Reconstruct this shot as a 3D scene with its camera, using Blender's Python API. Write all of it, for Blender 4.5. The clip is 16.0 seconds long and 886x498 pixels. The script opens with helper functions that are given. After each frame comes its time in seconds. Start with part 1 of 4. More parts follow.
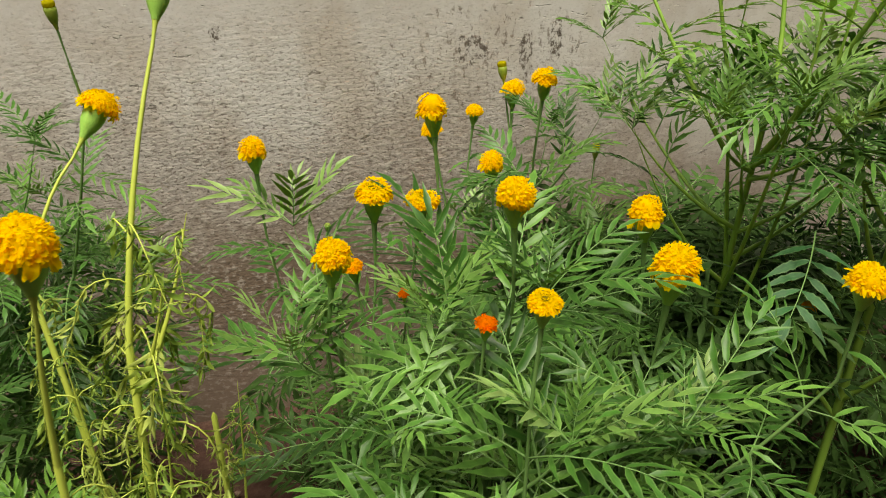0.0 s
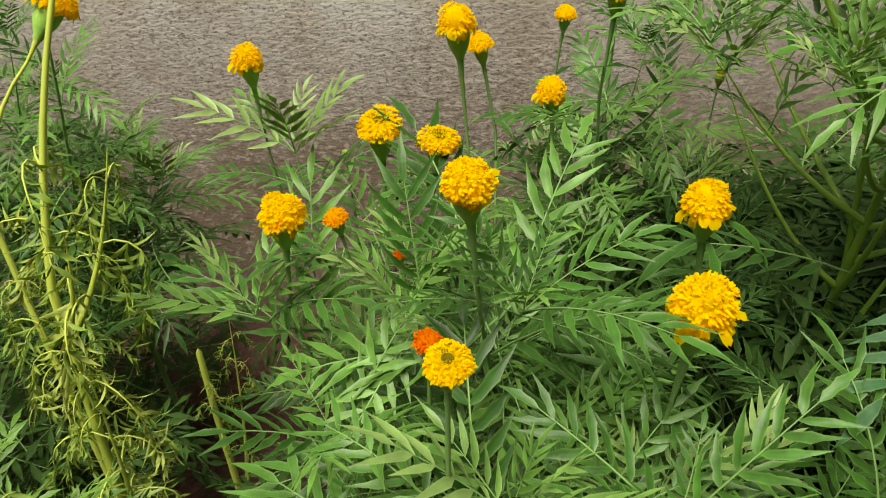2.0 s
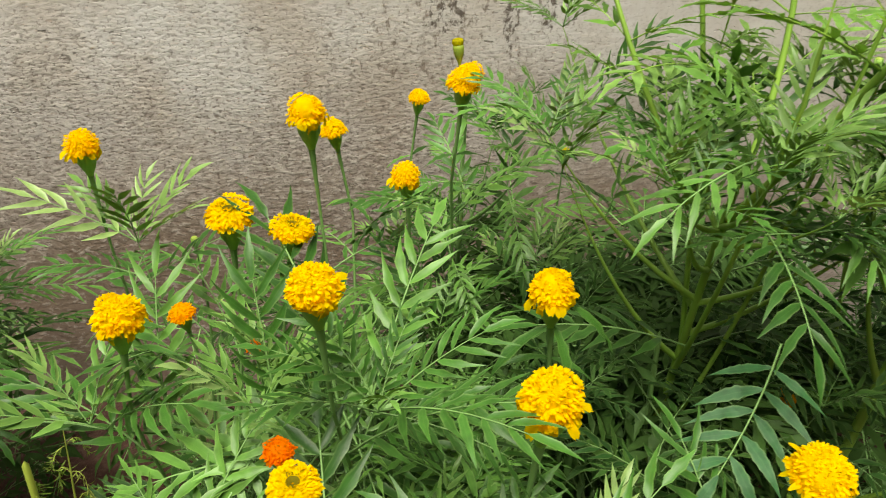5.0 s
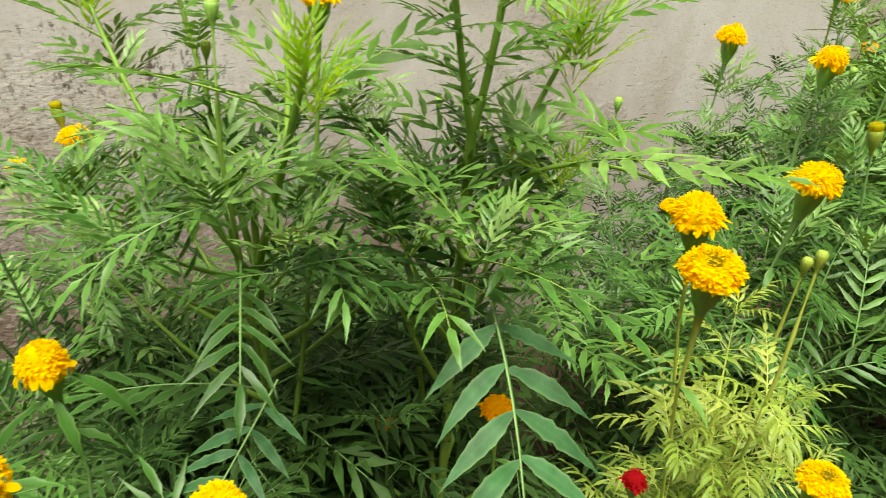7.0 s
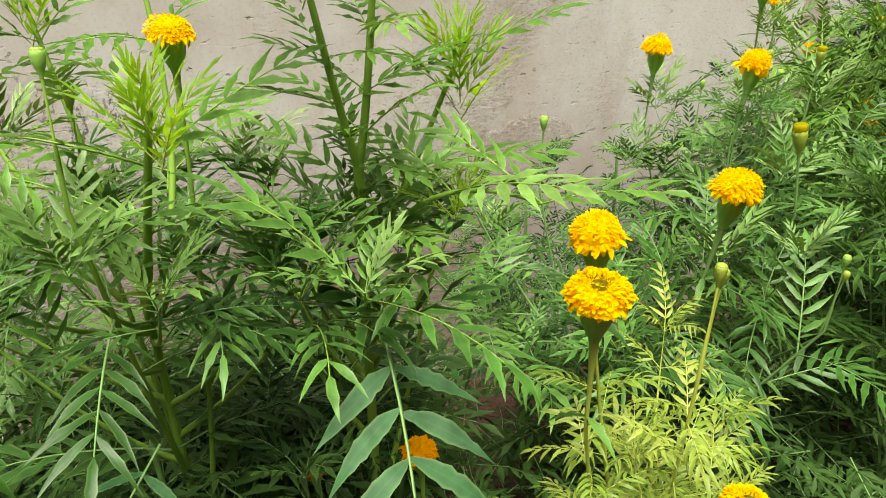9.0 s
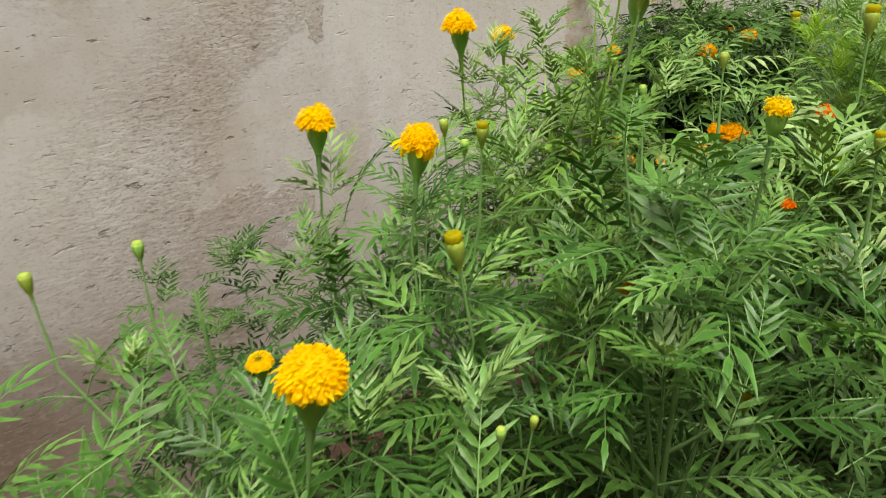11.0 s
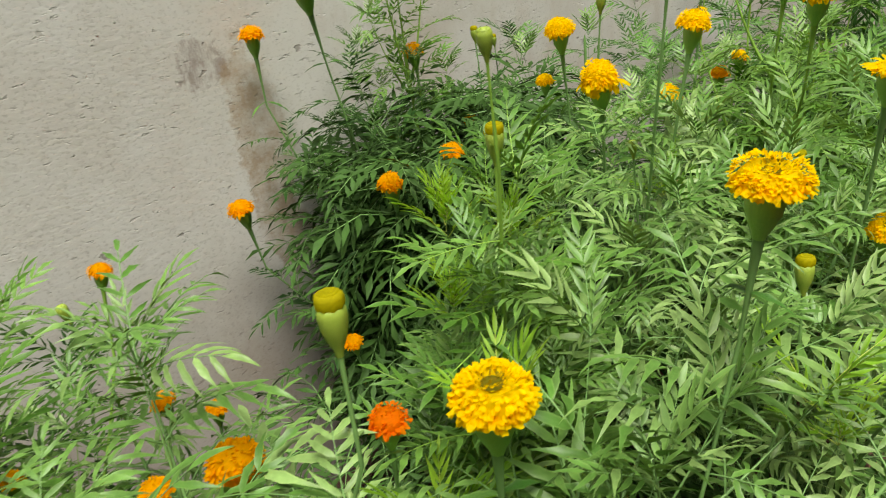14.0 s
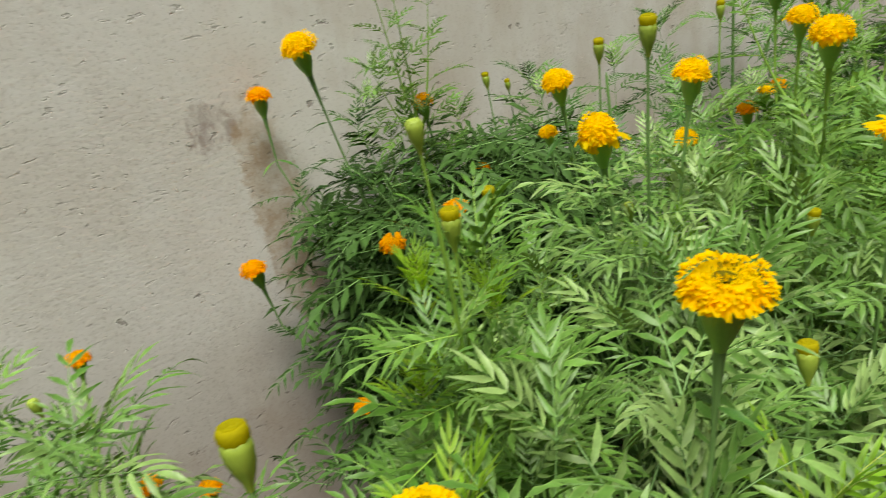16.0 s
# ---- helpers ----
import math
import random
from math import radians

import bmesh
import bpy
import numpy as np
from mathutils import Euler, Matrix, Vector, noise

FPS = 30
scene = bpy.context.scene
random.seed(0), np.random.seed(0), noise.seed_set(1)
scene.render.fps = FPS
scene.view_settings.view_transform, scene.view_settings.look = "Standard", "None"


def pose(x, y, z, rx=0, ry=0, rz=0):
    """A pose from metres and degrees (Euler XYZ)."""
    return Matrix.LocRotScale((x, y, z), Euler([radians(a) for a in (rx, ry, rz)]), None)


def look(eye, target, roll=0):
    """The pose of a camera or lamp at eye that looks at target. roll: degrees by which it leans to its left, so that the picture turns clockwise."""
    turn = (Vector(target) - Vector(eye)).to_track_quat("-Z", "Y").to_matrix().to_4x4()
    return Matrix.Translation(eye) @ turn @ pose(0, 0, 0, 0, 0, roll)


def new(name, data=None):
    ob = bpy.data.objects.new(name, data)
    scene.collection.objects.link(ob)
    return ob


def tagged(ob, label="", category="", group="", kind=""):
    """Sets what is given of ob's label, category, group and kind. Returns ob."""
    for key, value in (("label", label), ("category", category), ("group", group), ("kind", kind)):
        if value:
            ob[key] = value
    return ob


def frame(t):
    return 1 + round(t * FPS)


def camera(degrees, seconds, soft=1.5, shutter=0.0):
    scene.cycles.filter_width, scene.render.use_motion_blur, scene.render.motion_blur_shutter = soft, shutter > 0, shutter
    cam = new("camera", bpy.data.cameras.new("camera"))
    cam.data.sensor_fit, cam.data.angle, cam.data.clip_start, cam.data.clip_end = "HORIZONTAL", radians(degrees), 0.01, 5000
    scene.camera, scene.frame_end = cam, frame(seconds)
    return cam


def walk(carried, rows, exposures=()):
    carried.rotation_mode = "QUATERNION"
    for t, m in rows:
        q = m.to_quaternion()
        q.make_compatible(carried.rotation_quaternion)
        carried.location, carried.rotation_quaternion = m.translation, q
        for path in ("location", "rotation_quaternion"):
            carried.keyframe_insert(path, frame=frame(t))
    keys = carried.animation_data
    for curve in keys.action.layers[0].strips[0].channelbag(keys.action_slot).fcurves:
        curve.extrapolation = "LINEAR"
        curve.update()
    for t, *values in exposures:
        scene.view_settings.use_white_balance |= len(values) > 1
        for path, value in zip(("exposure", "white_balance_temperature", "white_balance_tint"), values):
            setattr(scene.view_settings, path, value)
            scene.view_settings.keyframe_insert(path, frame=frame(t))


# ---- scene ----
cam = camera(64.7, 16.0, soft=1.0, shutter=0.18)
PATH = [
    (0, (0.172, 0.161, 1.343), (0.583, 1.88, 0.407), -2.3),
    (0.5, (0.275, 0.229, 1.348), (0.525, 1.944, 0.35), -3.9),
    (1, (0.346, 0.247, 1.355), (0.28, 1.959, 0.323), -7.0),
    (1.5, (0.413, 0.277, 1.353), (0.267, 1.907, 0.204), -5.3),
    (1.6, (0.421, 0.293, 1.344), (0.248, 1.907, 0.175), -5.8),
    (2, (0.404, 0.354, 1.324), (0.304, 1.939, 0.109), -4.8),
    (2.5, (0.372, 0.426, 1.293), (0.356, 2.029, 0.096), -3.3),
    (3, (0.358, 0.467, 1.267), (0.432, 2.04, 0.033), -2.0),
    (3.2, (0.359, 0.476, 1.263), (0.453, 2.042, 0.022), -1.9),
    (5.3, (0.455, 0.347, 1.366), (0.786, 2.019, 0.32), 1.1),
    (5.5, (0.481, 0.329, 1.376), (0.857, 2.004, 0.35), 1.2),
    (6, (0.55, 0.309, 1.379), (1.046, 1.963, 0.369), 1.8),
    (6.5, (0.622, 0.291, 1.375), (1.232, 1.929, 0.403), 1.8),
    (6.9, (0.688, 0.281, 1.37), (1.429, 1.859, 0.39), 2.3),
    (7, (0.706, 0.283, 1.363), (1.491, 1.848, 0.397), 2.3),
    (7.5, (0.771, 0.272, 1.352), (1.634, 1.817, 0.419), 0.3),
    (8, (0.792, 0.275, 1.352), (1.653, 1.825, 0.426), -0.4),
    (8.2, (0.792, 0.281, 1.348), (1.621, 1.848, 0.422), -1.1),
    (10.3, (0.972, 0.256, 1.377), (1.884, 1.813, 0.514), -3.8),
    (10.5, (1.063, 0.28, 1.378), (2.049, 1.785, 0.505), -4.8),
    (11, (1.303, 0.364, 1.38), (2.408, 1.766, 0.479), -3.3),
    (11.1, (1.351, 0.386, 1.38), (2.43, 1.811, 0.483), -4.5),
    (11.5, (1.518, 0.451, 1.389), (2.644, 1.831, 0.479), -5.2),
    (12, (1.674, 0.481, 1.401), (2.79, 1.84, 0.448), -8.5),
    (12.5, (1.852, 0.471, 1.412), (2.891, 1.927, 0.516), -10.4),
    (12.6, (1.901, 0.485, 1.442), (2.942, 1.934, 0.539), -8.7),
    (12.7, (1.915, 0.505, 1.452), (3.01, 1.914, 0.55), -7.7),
    (13, (2.085, 0.44, 1.443), (3.101, 1.921, 0.562), -8.1),
    (13.5, (2.246, 0.433, 1.436), (3.307, 1.865, 0.529), -8.1),
    (14, (2.369, 0.446, 1.434), (3.484, 1.821, 0.502), -8.4),
    (14.5, (2.483, 0.454, 1.439), (3.668, 1.78, 0.525), -8.1),
    (15, (2.583, 0.439, 1.442), (3.871, 1.684, 0.551), -7.8),
    (15.5, (2.594, 0.435, 1.441), (3.818, 1.752, 0.566), -9.4),
    (16, (2.497, 0.428, 1.455), (3.497, 1.939, 0.608), -12.6),
]
EXPOSURES = [(0, 0.58, 7550, 4), (0.5, 0.62, 7525, 4), (2, 0.63, 7450, 4), (3.2, 0.64, 7350, 4), (5.5, 0.9, 7200, 4), (7.5, 1.05, 7200, 2), (8.2, 1.07, 7200, 2), (10.5, 0.85, 6900, 11), (11, 0.74, 6900, 9), (12, 0.68, 6900, 5), (12.5, 0.66, 6900, 3), (14, 0.62, 6900, 2), (15, 0.47, 6850, 2), (16, 0.56, 6900, 2)]
walk(cam, [(t, look(eye, target, roll)) for t, eye, target, roll in PATH], EXPOSURES)

# ---- light ----
world = bpy.data.worlds.new("sky")
scene.world = world
world.use_nodes = True
wn = world.node_tree.nodes
sky = wn.new("ShaderNodeTexSky")
sky.sky_type, sky.sun_disc = "NISHITA", False
sky.sun_elevation, sky.sun_rotation = radians(73), radians(205)
sky.air_density, sky.dust_density = 1.0, 4.0
world.node_tree.links.new(sky.outputs[0], wn["Background"].inputs[0])
wn["Background"].inputs[1].default_value = 0.022
sun_data = bpy.data.lights.new("sun", "SUN")
sun_data.energy, sun_data.angle, sun_data.color = 5.0, radians(34), (1.0, 0.97, 0.92)
sun = new("sun", sun_data)
sun.matrix_world = look((0, 0, 0), (0.12, 0.26, -0.95))


# ---- materials ----
class Mat:
    """A small helper for node materials."""

    def __init__(self, name, rough=0.6):
        self.m = bpy.data.materials.new(name)
        self.m.use_nodes = True
        self.t = self.m.node_tree
        self.b = self.t.nodes["Principled BSDF"]
        self.b.inputs["Roughness"].default_value = rough
        self.out = self.t.nodes["Material Output"]

    def n(self, kind, **values):
        node = self.t.nodes.new(kind)
        for key, value in values.items():
            node.inputs[key].default_value = value
        return node

    def link(self, a, b):
        self.t.links.new(a, b)

    def noise(self, scale, detail=3.0, rough=0.55, coord="Object", stretch=None):
        tc = self.n("ShaderNodeTexCoord")
        src = tc.outputs[coord]
        if stretch:
            mp = self.n("ShaderNodeMapping")
            mp.inputs["Scale"].default_value = stretch
            self.link(src, mp.inputs["Vector"])
            src = mp.outputs[0]
        nz = self.n("ShaderNodeTexNoise", Scale=scale, Detail=detail, Roughness=rough)
        self.link(src, nz.inputs["Vector"])
        return nz.outputs[0]

    def ramp(self, src, stops):
        r = self.n("ShaderNodeValToRGB")
        while len(r.color_ramp.elements) < len(stops):
            r.color_ramp.elements.new(0.5)
        for e, (p, c) in zip(r.color_ramp.elements, stops):
            e.position = p
            e.color = (c, c, c, 1) if isinstance(c, (int, float)) else (*c, 1)
        self.link(src, r.inputs[0])
        return r.outputs[0]

    def mix(self, fac, a, b, kind="MIX"):
        mx = self.t.nodes.new("ShaderNodeMix")
        mx.data_type, mx.blend_type = "RGBA", kind
        for sock, v in ((mx.inputs[0], fac), (mx.inputs[6], a), (mx.inputs[7], b)):
            if hasattr(v, "links"):
                self.link(v, sock)
            elif isinstance(v, (int, float)):
                sock.default_value = v
            else:
                sock.default_value = (*v, 1)
        return mx.outputs[2]

    def math(self, op, a, b=0.0):
        mn = self.t.nodes.new("ShaderNodeMath")
        mn.operation = op
        for sock, v in ((mn.inputs[0], a), (mn.inputs[1], b)):
            if hasattr(v, "links"):
                self.link(v, sock)
            else:
                sock.default_value = v
        return mn.outputs[0]

    def color(self, src):
        self.link(src, self.b.inputs["Base Color"])

    def bump(self, src, strength, distance):
        bp = self.n("ShaderNodeBump", Strength=strength, Distance=distance)
        self.link(src, bp.inputs["Height"])
        self.link(bp.outputs[0], self.b.inputs["Normal"])

    def rand(self):
        return self.n("ShaderNodeObjectInfo").outputs["Random"]

    def thin(self, color_src, amount):
        """Lets light through, as a leaf or petal does."""
        tr = self.n("ShaderNodeBsdfTranslucent")
        self.link(color_src, tr.inputs[0])
        mx = self.n("ShaderNodeMixShader", Fac=amount)
        self.link(self.b.outputs[0], mx.inputs[1])
        self.link(tr.outputs[0], mx.inputs[2])
        self.link(mx.outputs[0], self.out.inputs[0])


def leaf_material(name, dark, mid, light, rough=0.42, see=0.25, gloss=0.33):
    m = Mat(name, rough)
    by_leaf = m.ramp(m.rand(), [(0.0, dark), (0.5, mid), (1.0, light)])
    patch = m.ramp(m.noise(60, 4), [(0.3, 0.72), (0.7, 1.2)])
    c = m.mix(1.0, by_leaf, patch, "MULTIPLY")
    isl = m.ramp(m.n("ShaderNodeNewGeometry").outputs["Random Per Island"], [(0.0, 0.8), (1.0, 1.18)])
    c = m.mix(1.0, c, isl, "MULTIPLY")
    rim = m.n("ShaderNodeAttribute")
    rim.attribute_name = "rim"
    edge = m.ramp(rim.outputs["Fac"], [(0.0, 0.10), (0.12, 0.0), (0.62, 0.0), (1.0, 0.42)])
    c = m.mix(edge, c, m.mix(0.5, m.mix(1.0, c, (2.1, 1.8, 1.9), "MULTIPLY"), (0.24, 0.31, 0.12)))
    m.color(c)
    m.bump(m.noise(260, 3), 0.25, 0.001)
    m.thin(m.mix(1.0, c, (1.25, 1.2, 0.55), "MULTIPLY"), see)
    m.b.inputs["Specular IOR Level"].default_value = gloss
    return m.m


LEAF = leaf_material("marigold_leaf", (0.022, 0.075, 0.010), (0.048, 0.142, 0.020), (0.115, 0.25, 0.045), 0.45, 0.16)
LEAF_BROAD = leaf_material("broad_leaf", (0.022, 0.082, 0.026), (0.030, 0.102, 0.032), (0.038, 0.118, 0.038), 0.55, 0.12, 0.2)
# leaf colour darkened to put the shade of low and rear plants in it
LEAF_SHADED = leaf_material("shade_toned_leaf", (0.012, 0.042, 0.008), (0.024, 0.068, 0.012), (0.044, 0.102, 0.019), 0.55, 0.1, 0.12)
LEAF_YOUNG = leaf_material("young_leaf", (0.15, 0.32, 0.018), (0.21, 0.40, 0.026), (0.29, 0.47, 0.038), 0.45, 0.5)
LEAF_FRESH = leaf_material("fresh_leaf", (0.065, 0.165, 0.018), (0.105, 0.23, 0.033), (0.17, 0.31, 0.07), 0.45, 0.25)
LEAF_PALE = leaf_material("yellowing_leaf", (0.17, 0.28, 0.030), (0.25, 0.35, 0.048), (0.34, 0.41, 0.085), 0.45, 0.3)
LEAF_WILT = leaf_material("wilted_leaf", (0.15, 0.25, 0.032), (0.23, 0.33, 0.05), (0.36, 0.42, 0.10), 0.6, 0.25)
# grey-green leaf, with the sky's pale sheen partly put into its colour
LEAF_SAGE = leaf_material("sage_leaf", (0.075, 0.175, 0.028), (0.13, 0.25, 0.055), (0.22, 0.33, 0.11), 0.42, 0.15)


def stem_material(name, a, b):
    m = Mat(name, 0.5)
    m.color(m.mix(m.noise(35, 4, stretch=(1, 1, 0.25)), a, b))
    m.bump(m.noise(220, 2, stretch=(1, 1, 0.1)), 0.3, 0.001)
    return m.m


STEM = stem_material("marigold_stem", (0.11, 0.23, 0.065), (0.19, 0.33, 0.10))
STEM_BRIGHT = stem_material("bright_green_stem", (0.17, 0.33, 0.04), (0.27, 0.43, 0.065))
STEM_PALE = stem_material("yellow_green_stem", (0.34, 0.43, 0.055), (0.48, 0.54, 0.10))
CALYX = stem_material("flower_base", (0.19, 0.41, 0.07), (0.33, 0.54, 0.10))
CALYX_LIGHT = stem_material("bud_green", (0.20, 0.29, 0.03), (0.32, 0.40, 0.055))


def petal_material(name, deep, bright):
    m = Mat(name, 0.7)
    base = m.mix(m.n("ShaderNodeNewGeometry").outputs["Random Per Island"], deep, bright)
    c = m.mix(1.0, base, m.ramp(m.noise(9, 3), [(0.3, 0.9), (0.65, 1.05)]), "MULTIPLY")
    m.color(c)
    m.bump(m.noise(40, 2, stretch=(6, 6, 0.6)), 0.25, 0.02)
    m.thin(c, 0.66)
    m.b.inputs["Specular IOR Level"].default_value = 0.1
    return m.m


PETAL = petal_material("golden_petal", (0.97, 0.655, 0.006), (0.98, 0.77, 0.012))
PETAL_ORANGE = petal_material("orange_petal", (0.93, 0.42, 0.003), (0.95, 0.55, 0.005))
PETAL_RED = petal_material("red_orange_petal", (0.87, 0.17, 0.003), (0.92, 0.30, 0.004))
PETAL_CRIMSON = petal_material("crimson_petal", (0.390, 0.004, 0.008), (0.507, 0.009, 0.016))
PETAL_GREEN = petal_material("unripe_petal", (0.50, 0.46, 0.010), (0.66, 0.58, 0.018))
FLORET = petal_material("inner_floret", (0.22, 0.20, 0.012), (0.60, 0.42, 0.010))


def wall_material():
    """Old cement plaster: grey and pinkish, worn to grit, brown with splashed soil and painted-in shade near the
    ground, mouldy in places.
    """
    m = Mat("old_plaster", 0.9)
    tc = m.n("ShaderNodeTexCoord")
    xyz = m.n("ShaderNodeSeparateXYZ")
    m.link(tc.outputs["Object"], xyz.inputs[0])
    x, z = xyz.outputs[0], xyz.outputs[2]

    def spot(cx, cz, rx, rz, rag=0.5, soft=False):
        """A ragged patch of that centre and half size, 1 inside."""
        dx = m.math("DIVIDE", m.math("SUBTRACT", x, cx), rx)
        dz = m.math("DIVIDE", m.math("SUBTRACT", z, cz), rz)
        d = m.math("ADD", m.math("MULTIPLY", dx, dx), m.math("MULTIPLY", dz, dz))
        edge = m.math("MULTIPLY", m.math("SUBTRACT", m.noise(0.9 / min(rx, rz), 7, 0.72), 0.5), 9 * rag)
        if soft:
            return m.ramp(m.math("MULTIPLY", m.math("ADD", d, edge), 0.4), [(0.05, 1.0), (0.9, 0.0)])
        return m.ramp(m.math("ADD", d, edge), [(0.72, 1.0), (1.0, 0.0)])

    c = m.mix(m.ramp(m.noise(1.6, 6, 0.6), [(0.35, 0.0), (0.65, 1.0)]), (0.535, 0.497, 0.485), (0.635, 0.614, 0.618))
    c = m.mix(m.ramp(m.noise(5, 6, 0.65, stretch=(1, 1, 0.6)), [(0.42, 0.0), (0.62, 0.5)]), c, (0.42, 0.345, 0.29))
    # smooth lighter coat
    c = m.mix(m.math("MULTIPLY", spot(2.75, 1.1, 0.62, 0.55, 0.35), 0.5), c, (0.65, 0.632, 0.622))
    c = m.mix(m.math("MULTIPLY", spot(1.55, 0.75, 0.28, 0.3, 0.3), 0.6), c, (0.65, 0.632, 0.622))
    # damp grey areas
    slant = m.math("SUBTRACT", x, m.math("MULTIPLY", m.math("MAXIMUM", m.math("SUBTRACT", z, 0.92), 0.0), 1.15))
    ragged_x = m.math("ADD", slant, m.math("MULTIPLY", m.math("SUBTRACT", m.noise(9, 7, 0.7), 0.5), 0.28))
    damp = m.math("MULTIPLY", m.ramp(m.math("SUBTRACT", ragged_x, 1.3), [(0.48, 1.0), (0.55, 0.0)]), m.ramp(m.math("SUBTRACT", slant, 1.0), [(0.32, 0.0), (0.6, 1.0)]))
    damp = m.math("MAXIMUM", damp, m.math("MAXIMUM", spot(2.12, 1.2, 0.03, 0.12, 0.4), spot(1.84, 0.72, 0.2, 0.09, 0.4)))
    blotch = m.ramp(m.noise(6, 6, 0.7), [(0.35, 0.18), (0.6, 0.6)])
    c = m.mix(m.math("MULTIPLY", damp, blotch), c, (0.36, 0.30, 0.265))
    c = m.mix(m.math("MULTIPLY", m.ramp(m.noise(38, 5, 0.7, stretch=(1, 1, 0.4)), [(0.42, 0.0), (0.6, 0.7)]), spot(2.94, 1.17, 0.06, 0.06, 0.5)), c, (0.267, 0.202, 0.186))
    c = m.mix(m.math("MULTIPLY", m.ramp(m.noise(20, 5, 0.7), [(0.35, 0.1), (0.62, 0.75)]), spot(3.03, 0.90, 0.07, 0.3, 0.35)), c, (0.33, 0.22, 0.13))
    # brown splash towards the soil, darkened further as shade behind the plants, with an uneven border
    splash_shade = m.math("ADD", z, m.math("MULTIPLY", m.math("SUBTRACT", m.noise(2.2, 6, 0.65), 0.5), 0.5))
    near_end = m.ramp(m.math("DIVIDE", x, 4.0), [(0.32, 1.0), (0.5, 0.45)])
    c = m.mix(m.math("MULTIPLY", near_end, m.ramp(splash_shade, [(0.45, 0.92), (0.92, 0.0)])), c, (0.15, 0.098, 0.066))
    # mould: dark specks crowded in a few places
    specks = m.ramp(m.noise(90, 6, 0.7, stretch=(1, 1, 0.7)), [(0.48, 0.0), (0.56, 1.0)])
    sparse = m.ramp(m.noise(75, 6, 0.7, stretch=(1.1, 1, 0.6)), [(0.56, 0.0), (0.63, 1.0)])
    core = m.math("MAXIMUM", spot(0.655, 0.975, 0.045, 0.035, 0.5), m.math("MAXIMUM", spot(0.80, 0.955, 0.018, 0.06, 0.4), spot(0.88, 0.985, 0.016, 0.07, 0.4)))
    core = m.math("MAXIMUM", core, spot(0.072, 1.06, 0.015, 0.02, 0.5))
    c = m.mix(m.math("MULTIPLY", m.math("MULTIPLY", specks, core), 0.9), c, (0.07, 0.05, 0.038))
    c = m.mix(m.math("MULTIPLY", m.math("MULTIPLY", sparse, spot(0.68, 0.95, 0.3, 0.13, 0.4)), 0.7), c, (0.13, 0.09, 0.065))
    # grit: flakes lying across, with dark gaps between them, and coarse grains
    flakes = m.noise(62, 5, 0.62, stretch=(0.85, 1, 1.2))
    fine = m.noise(150, 3, 0.6, stretch=(0.75, 1, 1.25))
    rub = m.math("MAXIMUM", m.ramp(m.noise(3.1, 5, 0.6), [(0.47, 0.03), (0.75, 0.35)]), m.math("MAXIMUM", m.math("MULTIPLY", spot(0.1, 0.55, 1.0, 0.42, 0.25, True), 0.8), m.math("MAXIMUM", m.math("MULTIPLY", damp, 0.36), m.math("MULTIPLY", spot(2.75, 0.95, 0.35, 0.5, 0.25, True), 0.16))))
    c = m.mix(m.math("MULTIPLY", m.ramp(flakes, [(0.37, 1.0), (0.43, 0.0)]), m.math("MULTIPLY", rub, 0.62)), c, (0.13, 0.09, 0.07))
    c = m.mix(m.math("MULTIPLY", m.ramp(flakes, [(0.53, 0.0), (0.6, 1.0)]), m.math("MULTIPLY", rub, 0.4)), c, (0.70, 0.64, 0.60))
    c = m.mix(m.math("MULTIPLY", m.ramp(fine, [(0.40, 1.0), (0.44, 0.0)]), m.math("MULTIPLY", m.math("ADD", rub, 0.1), 0.8)), c, (0.11, 0.08, 0.065))
    chips = m.ramp(m.noise(24, 5, 0.65, stretch=(0.7, 1, 1.4)), [(0.30, 1.0), (0.335, 0.0)])
    nicks = m.ramp(m.noise(58, 4, 0.6, stretch=(0.5, 1, 1.5)), [(0.315, 1.0), (0.35, 0.0)])
    chips = m.math("MAXIMUM", chips, m.math("MULTIPLY", nicks, 0.45))
    c = m.mix(m.math("MULTIPLY", chips, 0.6), c, (0.15, 0.12, 0.10))
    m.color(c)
    h = m.math("ADD", m.math("MULTIPLY", m.math("ADD", flakes, m.math("MULTIPLY", fine, 0.4)), rub), m.math("MULTIPLY", m.noise(30, 6, 0.7, stretch=(0.9, 1, 1.0)), 0.08))
    m.bump(m.math("SUBTRACT", h, m.math("MULTIPLY", chips, 0.5)), 1.0, 0.0045)
    return m.m


def soil_material():
    m = Mat("soil", 0.95)
    big = m.ramp(m.noise(1.3, 4), [(0.35, 0.0), (0.65, 1.0)])
    c = m.mix(big, (0.050, 0.020, 0.013), (0.082, 0.031, 0.020))
    c = m.mix(m.ramp(m.noise(45, 5, 0.7), [(0.45, 0.0), (0.65, 0.8)]), c, (0.115, 0.06, 0.042))
    m.color(c)
    m.bump(m.noise(60, 6, 0.7), 1.0, 0.02)
    return m.m


WALL, SOIL = wall_material(), soil_material()


def plain(name, a, b, scale, rough, bump=0.3):
    m = Mat(name, rough)
    m.color(m.mix(m.ramp(m.noise(scale, 5, 0.65), [(0.35, 0.0), (0.65, 1.0)]), a, b))
    m.bump(m.noise(scale * 6, 4), bump, 0.004)
    return m.m


TERRACOTTA = plain("old_brick", (0.075, 0.023, 0.015), (0.125, 0.042, 0.027), 22, 0.85, 0.6)
STONE = plain("pebble", (0.13, 0.075, 0.055), (0.22, 0.14, 0.11), 30, 0.85)
